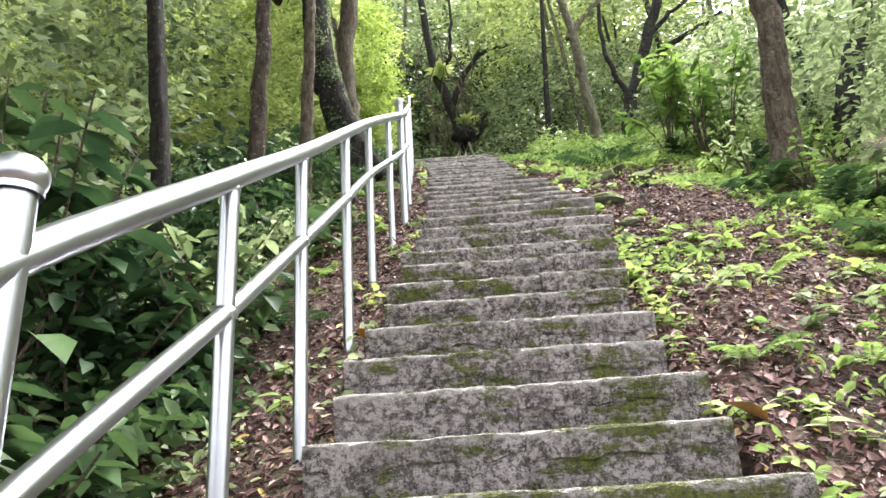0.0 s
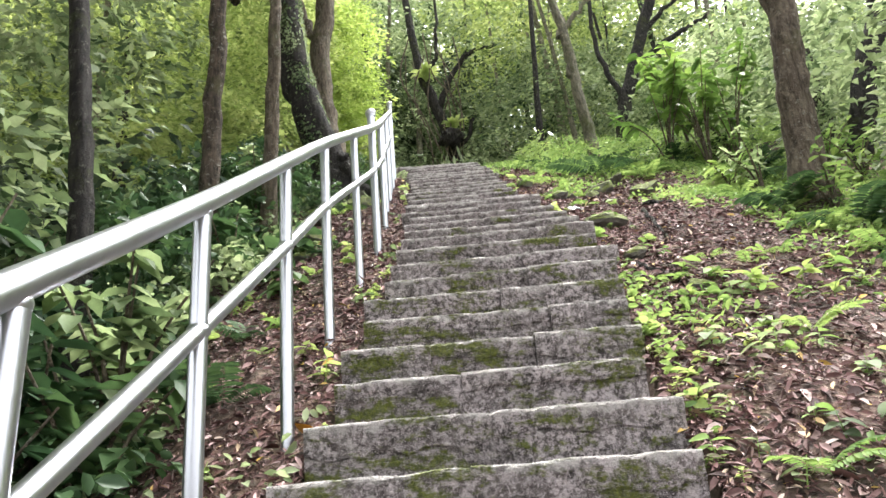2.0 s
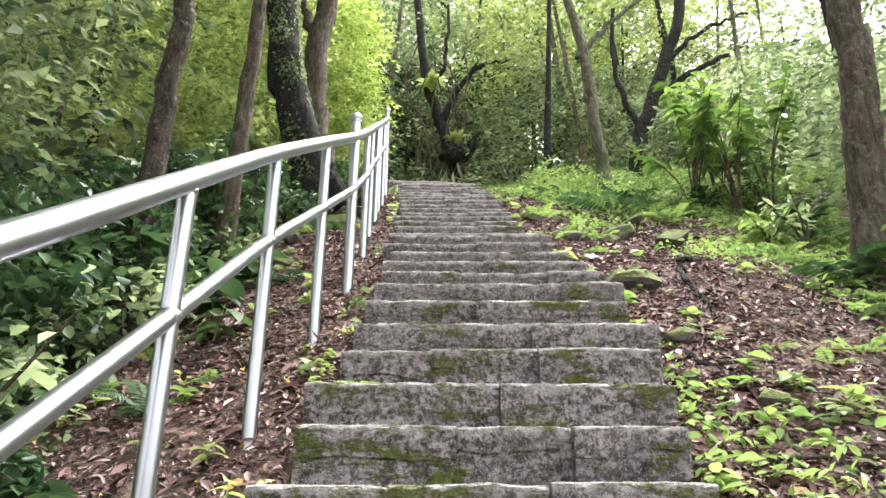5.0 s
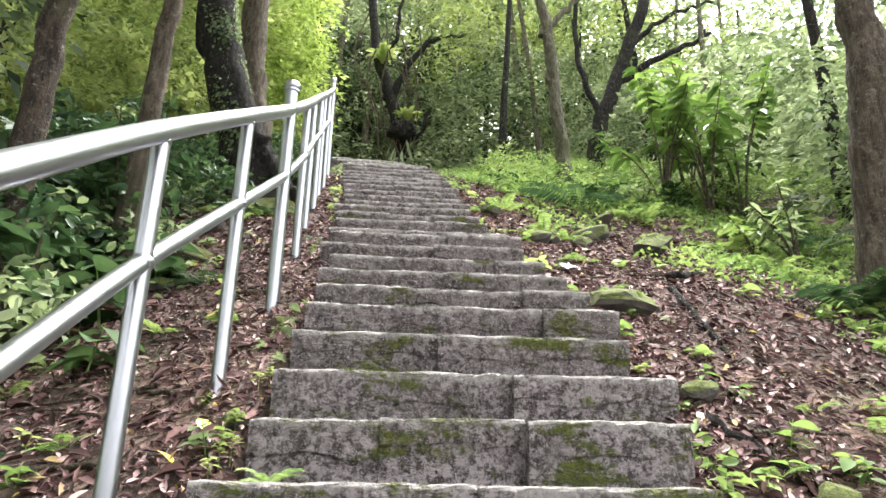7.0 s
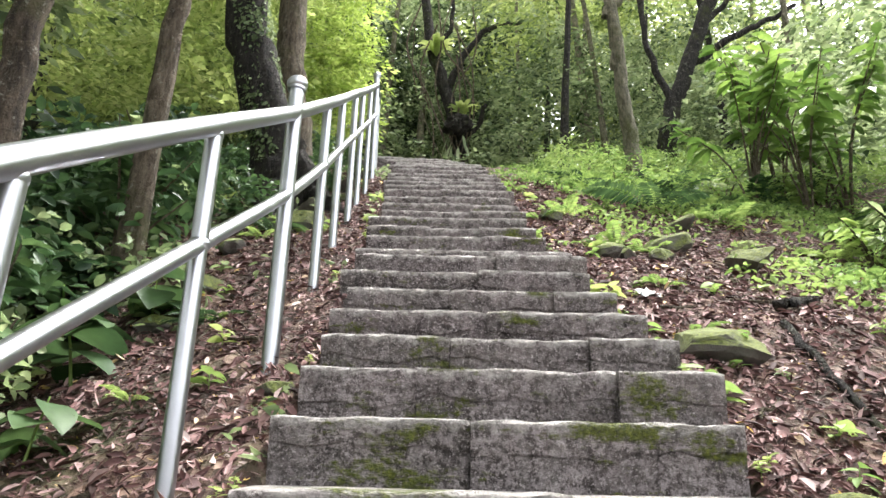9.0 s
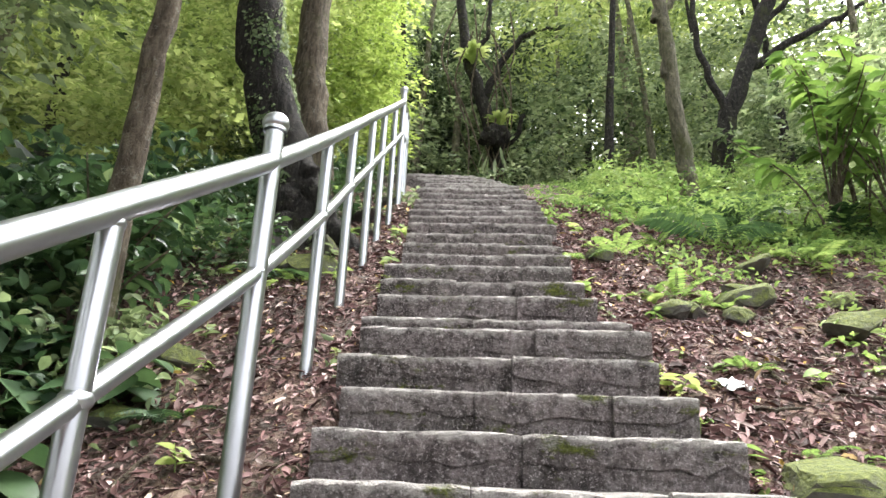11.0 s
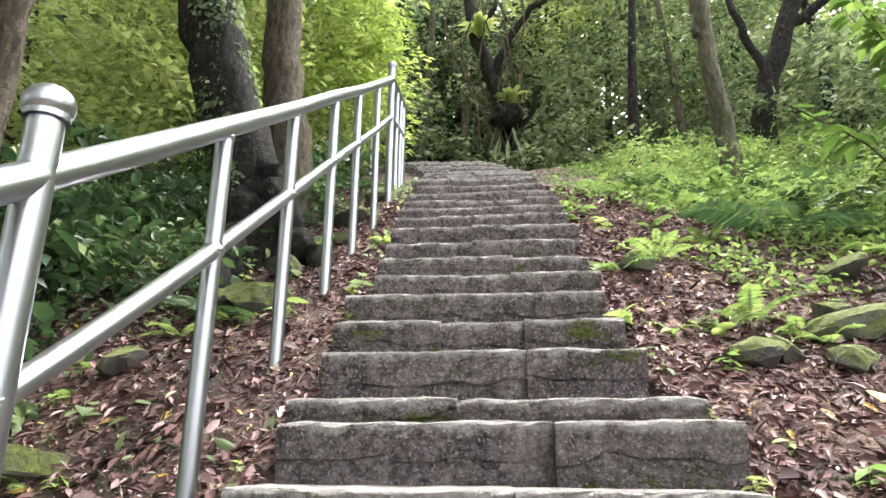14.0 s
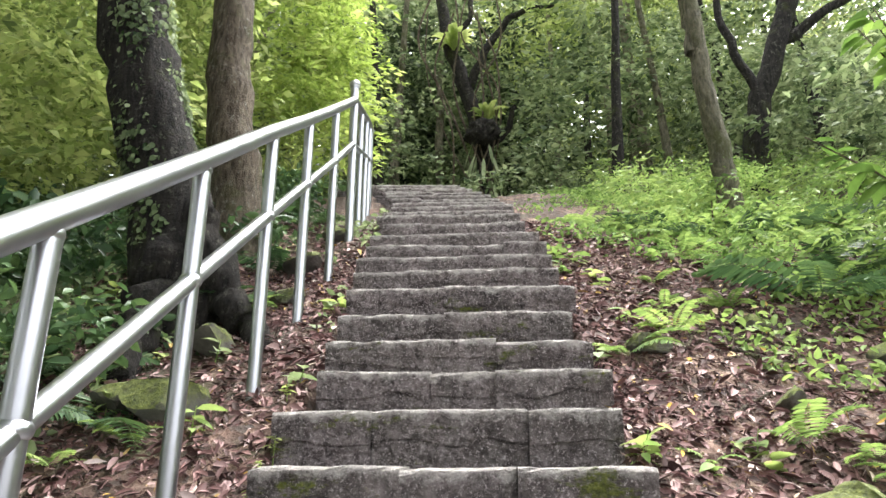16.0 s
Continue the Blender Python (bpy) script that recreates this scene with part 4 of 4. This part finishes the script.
def rock_mesh(seed, sx, sy, sz):
    bm = bmesh.new()
    bmesh.ops.create_icosphere(bm, subdivisions=3, radius=1)
    r = np.random.default_rng(seed)
    off = Vector(r.uniform(-9, 9, 3))
    planes = [(Vector(unit(r.normal(size=3))), r.uniform(0.38, 0.68)) for _ in range(16)]
    for v in bm.verts:
        for nrm, d in planes:
            over = v.co.dot(nrm) - d
            if over > 0:
                v.co -= nrm * over
        v.co *= 1 + 0.10 * noise.noise(v.co * 1.6 + off) + 0.07 * noise.noise(v.co * 5 + off)
        v.co.x, v.co.y, v.co.z = v.co.x * sx, v.co.y * sy, v.co.z * sz
    me = bpy.data.meshes.new("rock")
    bm.to_mesh(me)
    bm.free()
    me.materials.append(M_ROCK)
    return me


def rocks():
    r = np.random.default_rng(81)
    kinds = [rock_mesh(s, 0.18, 0.14, 0.105) for s in range(5)]
    slab = rock_mesh(24, 0.33, 0.24, 0.13)
    thing("rock", "flat angular mossy slab lying beside the steps", "rock", at=Matrix.Translation((1.53, 6.36, float(ground(1.53, 6.36)) + 0.05)) @ pose(0, 0, 0, 8, 3, 6), data=slab, group="rocks by the stairs")
    spots = [(1.50, 7.88, 1.15), (1.66, 7.98, 0.8), (1.85, 7.85, 0.9), (1.32, 8.95, 0.8), (2.4, 8.95, 1.0), (2.05, 8.35, 0.9), (1.95, 9.3, 0.6), (2.3, 7.65, 1.3), (1.98, 8.15, 1.2), (1.75, 8.6, 0.6), (1.45, 5.4, 0.8), (1.62, 4.9, 0.55), (2.6, 8.2, 1.1),
             (-1.0, 7.45, 0.9), (-0.62, 8.45, 1.3), (-0.85, 8.6, 1.2), (-1.03, 7.95, 0.9), (-0.7, 9.1, 1.1), (-0.55, 9.7, 0.9), (-0.62, 10.3, 1.2), (-0.5, 10.9, 1.1), (-1.08, 7.05, 0.8), (-0.25, 5.2, 0.5), (-0.22, 6.0, 0.5)]
    for i, (x, y, s) in enumerate(spots):
        c = thing("rock", "mossy grey rock half sunk in the soil", "rock", data=kinds[i % 5], group="rocks by the stairs",
                  at=Matrix.Translation((x, y, float(ground(x, y)) + 0.04 * s)) @ pose(0, 0, 0, r.uniform(-12, 12), r.uniform(-12, 12), r.uniform(0, 360)) @ Matrix.Scale(s, 4))


rocks()


def ivy():
    """Small ivy leaves climbing the thick trunk."""
    r = np.random.default_rng(91)
    n = 8000
    axis = smooth_line([(-1.02, 9.55, 5.8), (-1.12, 9.55, 6.4), (-1.40, 9.58, 7.4), (-1.63, 9.6, 8.4), (-1.8, 9.7, 10.0)], 60)
    u = r.random(n)
    C = np.stack([np.interp(u, np.linspace(0, 1, 60), axis[:, j]) for j in range(3)], -1)
    a = r.uniform(0, 2 * np.pi, n)
    out = np.stack([np.cos(a), np.sin(a), np.zeros(n)], -1)
    clump = np.sin(3 * a + 9 * u) + np.sin(14 * u + 2 * a) + 1.6 * u
    keep = clump > r.uniform(-0.6, 1.8, n)
    C, out = C[keep], out[keep]
    C = C + out * (0.235 - 0.05 * u[keep, None])
    D = np.array([0, 0, -1.0]) + r.normal(0, 0.6, C.shape) + out * 0.3
    L = r.uniform(0.028, 0.055, len(C))
    v, q = leaf_verts(C - np.array(IVY_TREE.matrix_basis.translation), D, out + r.normal(0, 0.3, C.shape), L, L * 0.75, 0.1, 0.1)
    part("ivy", quick_mesh("ivy", v, q, M_LEAF), IVY_TREE, "small dark ivy leaves")


ivy()


def ground_cover():
    """Low creeping leaves over the soil, thick at the clearing's edge and thin on the trodden ground."""
    r = np.random.default_rng(95)
    n = 80000
    y = r.uniform(1.0, 14.5, n)
    d = r.random(n) * 3.6
    x = np.interp(y, RIGHT_Y, RIGHT_X) + 0.02 + d
    patch = np.sin(2.3 * x + 1.1 * y) + np.sin(3.1 * y - 1.7 * x + 2) + 0.7 * np.sin(7 * x + 5 * y)
    want = patch * 0.42 + 0.9 * np.clip(x - verge(y) + 0.1, -0.9, 1.2) + 0.22 + np.where(y < 4.6, 0.5, 0.0) + np.where((d < 0.12) & (y < 8), 0.7, 0)
    keep = want > r.uniform(0.0, 1.6, n)
    x, y = x[keep], y[keep]
    m = len(x)
    C = np.stack([x, y, ground(x, y) + r.random(m) ** 1.5 * 0.13], -1)
    v, q = random_leaves(C, 0.055, r, 0.6, 0.5)
    thing("ground_cover", "low bright green creeping plants on the bank", "ground cover", data=quick_mesh("ground_cover", v, q, M_FERN), kind="stuff")
    n = 30000
    y = r.uniform(0.3, 12, n)
    d = r.random(n) * 2.6
    x = np.interp(y, LEFT_Y, LEFT_X) - 0.02 - d
    patch = np.sin(2.6 * x + 1.3 * y) + np.sin(3.4 * y - 1.9 * x + 1) + 0.7 * np.sin(8 * x + 5 * y)
    want = patch * 0.3 + 0.6 * (d - 1.0) + np.where(y < 4.3, 0.35, -0.15) + np.where(y > 9.0, 0.5, 0) + np.where(d < 0.10, 0.6, 0)
    keep = want > r.uniform(0.0, 1.5, n)
    x, y = x[keep], y[keep]
    m = len(x)
    C = np.stack([x, y, ground(x, y) + r.random(m) ** 1.5 * 0.13], -1)
    v, q = random_leaves(C, 0.06, r, 0.6, 0.5)
    thing("ground_cover", "low green plants on the soil below the railing", "ground cover", data=quick_mesh("ground_cover", v, q, M_LEAF), kind="stuff")


ground_cover()


def nest_fern(x, y, z, size, seed):
    """Rosette of strap leaves sitting in a fork."""
    r = np.random.default_rng(seed)
    f = thing("birds_nest_fern", "bright green bird's nest fern growing on the trunk", "fern", at=Matrix.Translation((x, y, z)))
    for i in range(16):
        a = 2.4 * i
        s = size * r.uniform(0.7, 1.1)
        P = [np.array([math.cos(a) * s * u * 0.6, math.sin(a) * s * u * 0.6, s * (1.1 * u - 0.75 * u * u)]) for u in np.linspace(0, 1, 6)]
        side = np.array([-math.sin(a), math.cos(a), 0]) * s * 0.07
        V = [p + k * side * w for p, w in zip(P, (0.5, 1, 1.2, 1.1, 0.8, 0.15)) for k in (-1, 1)]
        Q = [(2 * j, 2 * j + 1, 2 * j + 3, 2 * j + 2) for j in range(5)]
        part("strap_leaf", quick_mesh("strap_leaf", V, Q, M_LEAF_BRIGHT, True), f)


def root_ball(x, y, z):
    """Dark fibrous mass below a nest fern, with old strap leaves hanging from it."""
    bm = bmesh.new()
    bmesh.ops.create_icosphere(bm, subdivisions=3, radius=1)
    for v in bm.verts:
        v.co *= 1 + 0.3 * noise.noise(v.co * 2.2) + 0.15 * noise.noise(v.co * 6)
        v.co = Vector((v.co.x * 0.36, v.co.y * 0.30, v.co.z * 0.28))
    me = bpy.data.meshes.new("root_ball")
    bm.to_mesh(me)
    bm.free()
    me.materials.append(M_BARK_DARK)
    ball = thing("root_ball", "dark fibrous root ball of a nest fern on the trunk", "root ball", at=Matrix.Translation((x, y, z)), data=me)
    r = np.random.default_rng(17)
    n = 46
    a = r.uniform(0, 2 * np.pi, n)
    out = np.stack([np.cos(a), np.sin(a), np.zeros(n)], -1)
    C = out * 0.22 + np.stack([np.zeros(n), np.zeros(n), r.uniform(-1.3, -0.1, n)], -1)
    v, q = leaf_verts(C, out * 0.35 + np.array([0, 0, -1.0]), out + np.array([0, 0, 0.2]), r.uniform(0.4, 0.7, n), r.uniform(0.06, 0.10, n), 0.1, 0.05)
    part("hanging_leaves", quick_mesh("hanging_leaves", v, q, M_LEAF), ball, "drooping green strap leaves")


def vines():
    r = np.random.default_rng(19)
    for i in range(9):
        x0, z0 = 0.5 + r.normal(0, 0.5), r.uniform(13.5, 15.5)
        P = smooth_line([(x0, 18.2, z0), (x0 + r.normal(0, 0.25), 18.1, z0 - 1.4), (x0 + 0.2 + r.normal(0, 0.3), 18.15, z0 - 2.8), (0.9 + r.normal(0, 0.35), 18.2, float(ground(0.9, 18.2)))], 24)
        v, q = tube(P, np.full(24, r.uniform(0.012, 0.026)), 6, 0.1, i)
        thing("vine", "thin grey-brown vine hanging by the twisted tree", "vine", data=quick_mesh("vine", v, q, M_BARK_BROWN, True), group="vines on the twisted tree")


root_ball(0.88, 18.15, 11.75)
vines()
nest_fern(0.95, 18.2, 12.0, 0.75, 1)
nest_fern(0.30, 18.3, 13.75, 0.85, 2)


def arum():
    """Large heart-shaped leaves under the slim trees."""
    big = one_leaf("leaf", M_LEAF_DARK, 0.72, 7)
    for i, (x, y, s) in enumerate(((-1.2, 6.55, 0.42), (-1.45, 6.9, 0.48), (-1.15, 7.15, 0.36), (-1.9, 6.1, 0.45), (-1.0, 5.9, 0.3), (-1.6, 4.6, 0.4))):
        p = leafy_plant("arum_plant", "arum plant with large drooping dark green leaves", "plant", big, 8, s, 40 + i, 0.75, 5, "arum plants below the railing")
        p.matrix_basis = Matrix.Translation((x, y, float(ground(x, y))))


arum()


def fallen(name, label, x, y, size, colour, turn):
    m, nt, b = material(name)
    col = ramp(nt, noise_tex(nt, 40, 4, 0.6, world_pos(nt)), [(0.3, tuple(c * 0.6 for c in colour)), (0.7, colour)])
    link(nt, col, b.inputs["Base Color"])
    b.inputs["Roughness"].default_value = 0.55
    me = one_leaf("fallen_leaf", m, 0.6, 6)
    thing("fallen_leaf", label, "leaf", data=me, at=Matrix.Translation((x, y, float(ground(x, y)) + 0.03)) @ pose(0, 0, 0, 38, 6, turn) @ Matrix.Scale(size, 4))


fallen("yellow_leaf", "bright yellow fallen leaf on the soil", -0.38, 5.02, 0.085, (0.55, 0.45, 0.03), 70)
fallen("lime_leaf", "yellow-green leaf lying beside the steps", -0.33, 5.16, 0.09, (0.36, 0.44, 0.05), 20)
fallen("orange_leaf", "orange fallen leaf standing by a railing post", -0.36, 3.75, 0.11, (0.62, 0.26, 0.02), 150)
fallen("tan_leaf", "large curled orange-brown leaf by the steps", 1.12, 2.95, 0.16, (0.55, 0.30, 0.10), 95)
fallen("amber_leaf", "yellow fallen leaf among brown litter", 1.75, 7.5, 0.10, (0.55, 0.40, 0.04), 10)


def twigs():
    """Fallen sticks lying on the bank."""
    r = np.random.default_rng(97)
    for i in range(64):
        right = r.random() < 0.6
        y = r.uniform(3, 10)
        x = np.interp(y, RIGHT_Y, RIGHT_X) + 0.25 + r.random() * 1.5 if right else np.interp(y, LEFT_Y, LEFT_X) - 0.35 - r.random() * 1.0
        a, n = r.uniform(0, np.pi), 7
        L = r.uniform(0.15, 0.8)
        u = np.linspace(-0.5, 0.5, n) * L
        X = x + u * math.cos(a) + r.normal(0, 0.012, n)
        Y = y + u * math.sin(a) + r.normal(0, 0.012, n)
        Z = ground(X, Y) + 0.018
        v, q = tube(np.stack([X, Y, Z], -1), np.linspace(0.011, 0.004, n) * r.uniform(0.6, 1.4), 6, 0.15, i)
        thing("stick", "dry brown stick lying on the leaf litter", "stick", data=quick_mesh("stick", v, q, M_BARK_BROWN, True), group="fallen sticks")


twigs()


def branch(label, ends, radius, seed):
    r = np.random.default_rng(seed)
    (xa, ya), (xb, yb) = ends
    u = np.linspace(0, 1, 12)
    X, Y = xa + (xb - xa) * u + r.normal(0, 0.012, 12), ya + (yb - ya) * u + r.normal(0, 0.012, 12)
    v, q = tube(np.stack([X, Y, ground(X, Y) + radius * 0.7], -1), radius * np.linspace(1.1, 0.6, 12), 8, 0.25, seed)
    thing("fallen_branch", label, "branch", data=quick_mesh("fallen_branch", v, q, M_BARK_DARK, True), group="fallen branches")


branch("dark fallen branch lying on the leaf litter", ((1.93, 6.56), (1.83, 5.77)), 0.02, 1)
branch("dark exposed root beside the steps", ((1.42, 5.30), (1.60, 4.88)), 0.018, 2)
branch("short thick branch half buried in leaves", ((2.05, 6.75), (2.35, 7.0)), 0.04, 3)


def step_edge_plants():
    """Small ferns and seedlings rooted where the steps meet the soil."""
    r = np.random.default_rng(99)
    me = one_leaf("leaf", M_LEAF_BRIGHT, 0.6)
    p = leafy_plant("step_weed", "small light green weed growing at the step's edge", "plant", me, 9, 0.085, 77, 0.45, 25, "weeds on the steps")
    f = fern("small light green fern rooted on the edge of a step", FRONDS, 7, 0.13, 9)
    f.matrix_basis = Matrix.Translation((-0.08, 4.86, float(line(4.86)) - 0.12))
    p.matrix_basis = Matrix.Translation((-0.22, 5.05, float(ground(-0.22, 5.05))))
    for i in range(34):
        y = r.uniform(2.2, 8.5)
        if i % 2:
            x = np.interp(y, RIGHT_Y, RIGHT_X) + r.uniform(-0.01, 0.08)
        else:
            x = np.interp(y, LEFT_Y, LEFT_X) - r.uniform(-0.01, 0.10)
        s = r.uniform(0.5, 1.1)
        c = copy_thing(p, Matrix.Translation((x, y, float(ground(x, y)) + 0.02)) @ pose(0, 0, 0, 0, 0, r.uniform(0, 360)) @ Matrix.Scale(s, 4))
        c.scale = (s, s, s)


step_edge_plants()


def wrapper():
    """A crumpled scrap of pale plastic on the litter."""
    m, nt, b = material("pale_plastic")
    link(nt, ramp(nt, noise_tex(nt, 30, 4, 0.6, world_pos(nt)), [(0.3, (0.45, 0.50, 0.52)), (0.7, (0.75, 0.78, 0.78))]), b.inputs["Base Color"])
    b.inputs["Roughness"].default_value = 0.35
    r = np.random.default_rng(5)
    n = 9
    u = np.linspace(-0.07, 0.07, n)
    X, Y = np.meshgrid(u, u * 0.6)
    Z = r.normal(0.02, 0.009, X.shape)
    i = (np.arange(n - 1)[:, None] * n + np.arange(n - 1)[None, :]).ravel()
    V = np.stack([X + r.normal(0, 0.004, X.shape), Y + r.normal(0, 0.004, X.shape), Z], -1).reshape(-1, 3)
    me = quick_mesh("wrapper", V, np.stack([i, i + 1, i + n + 1, i + n], -1), m)
    thing("wrapper", "crumpled pale plastic scrap on the leaf litter", "litter", data=me, at=Matrix.Translation((1.46, 6.96, float(ground(1.46, 6.96)) + 0.01)) @ pose(0, 0, 0, 30, 0, 20))


wrapper()
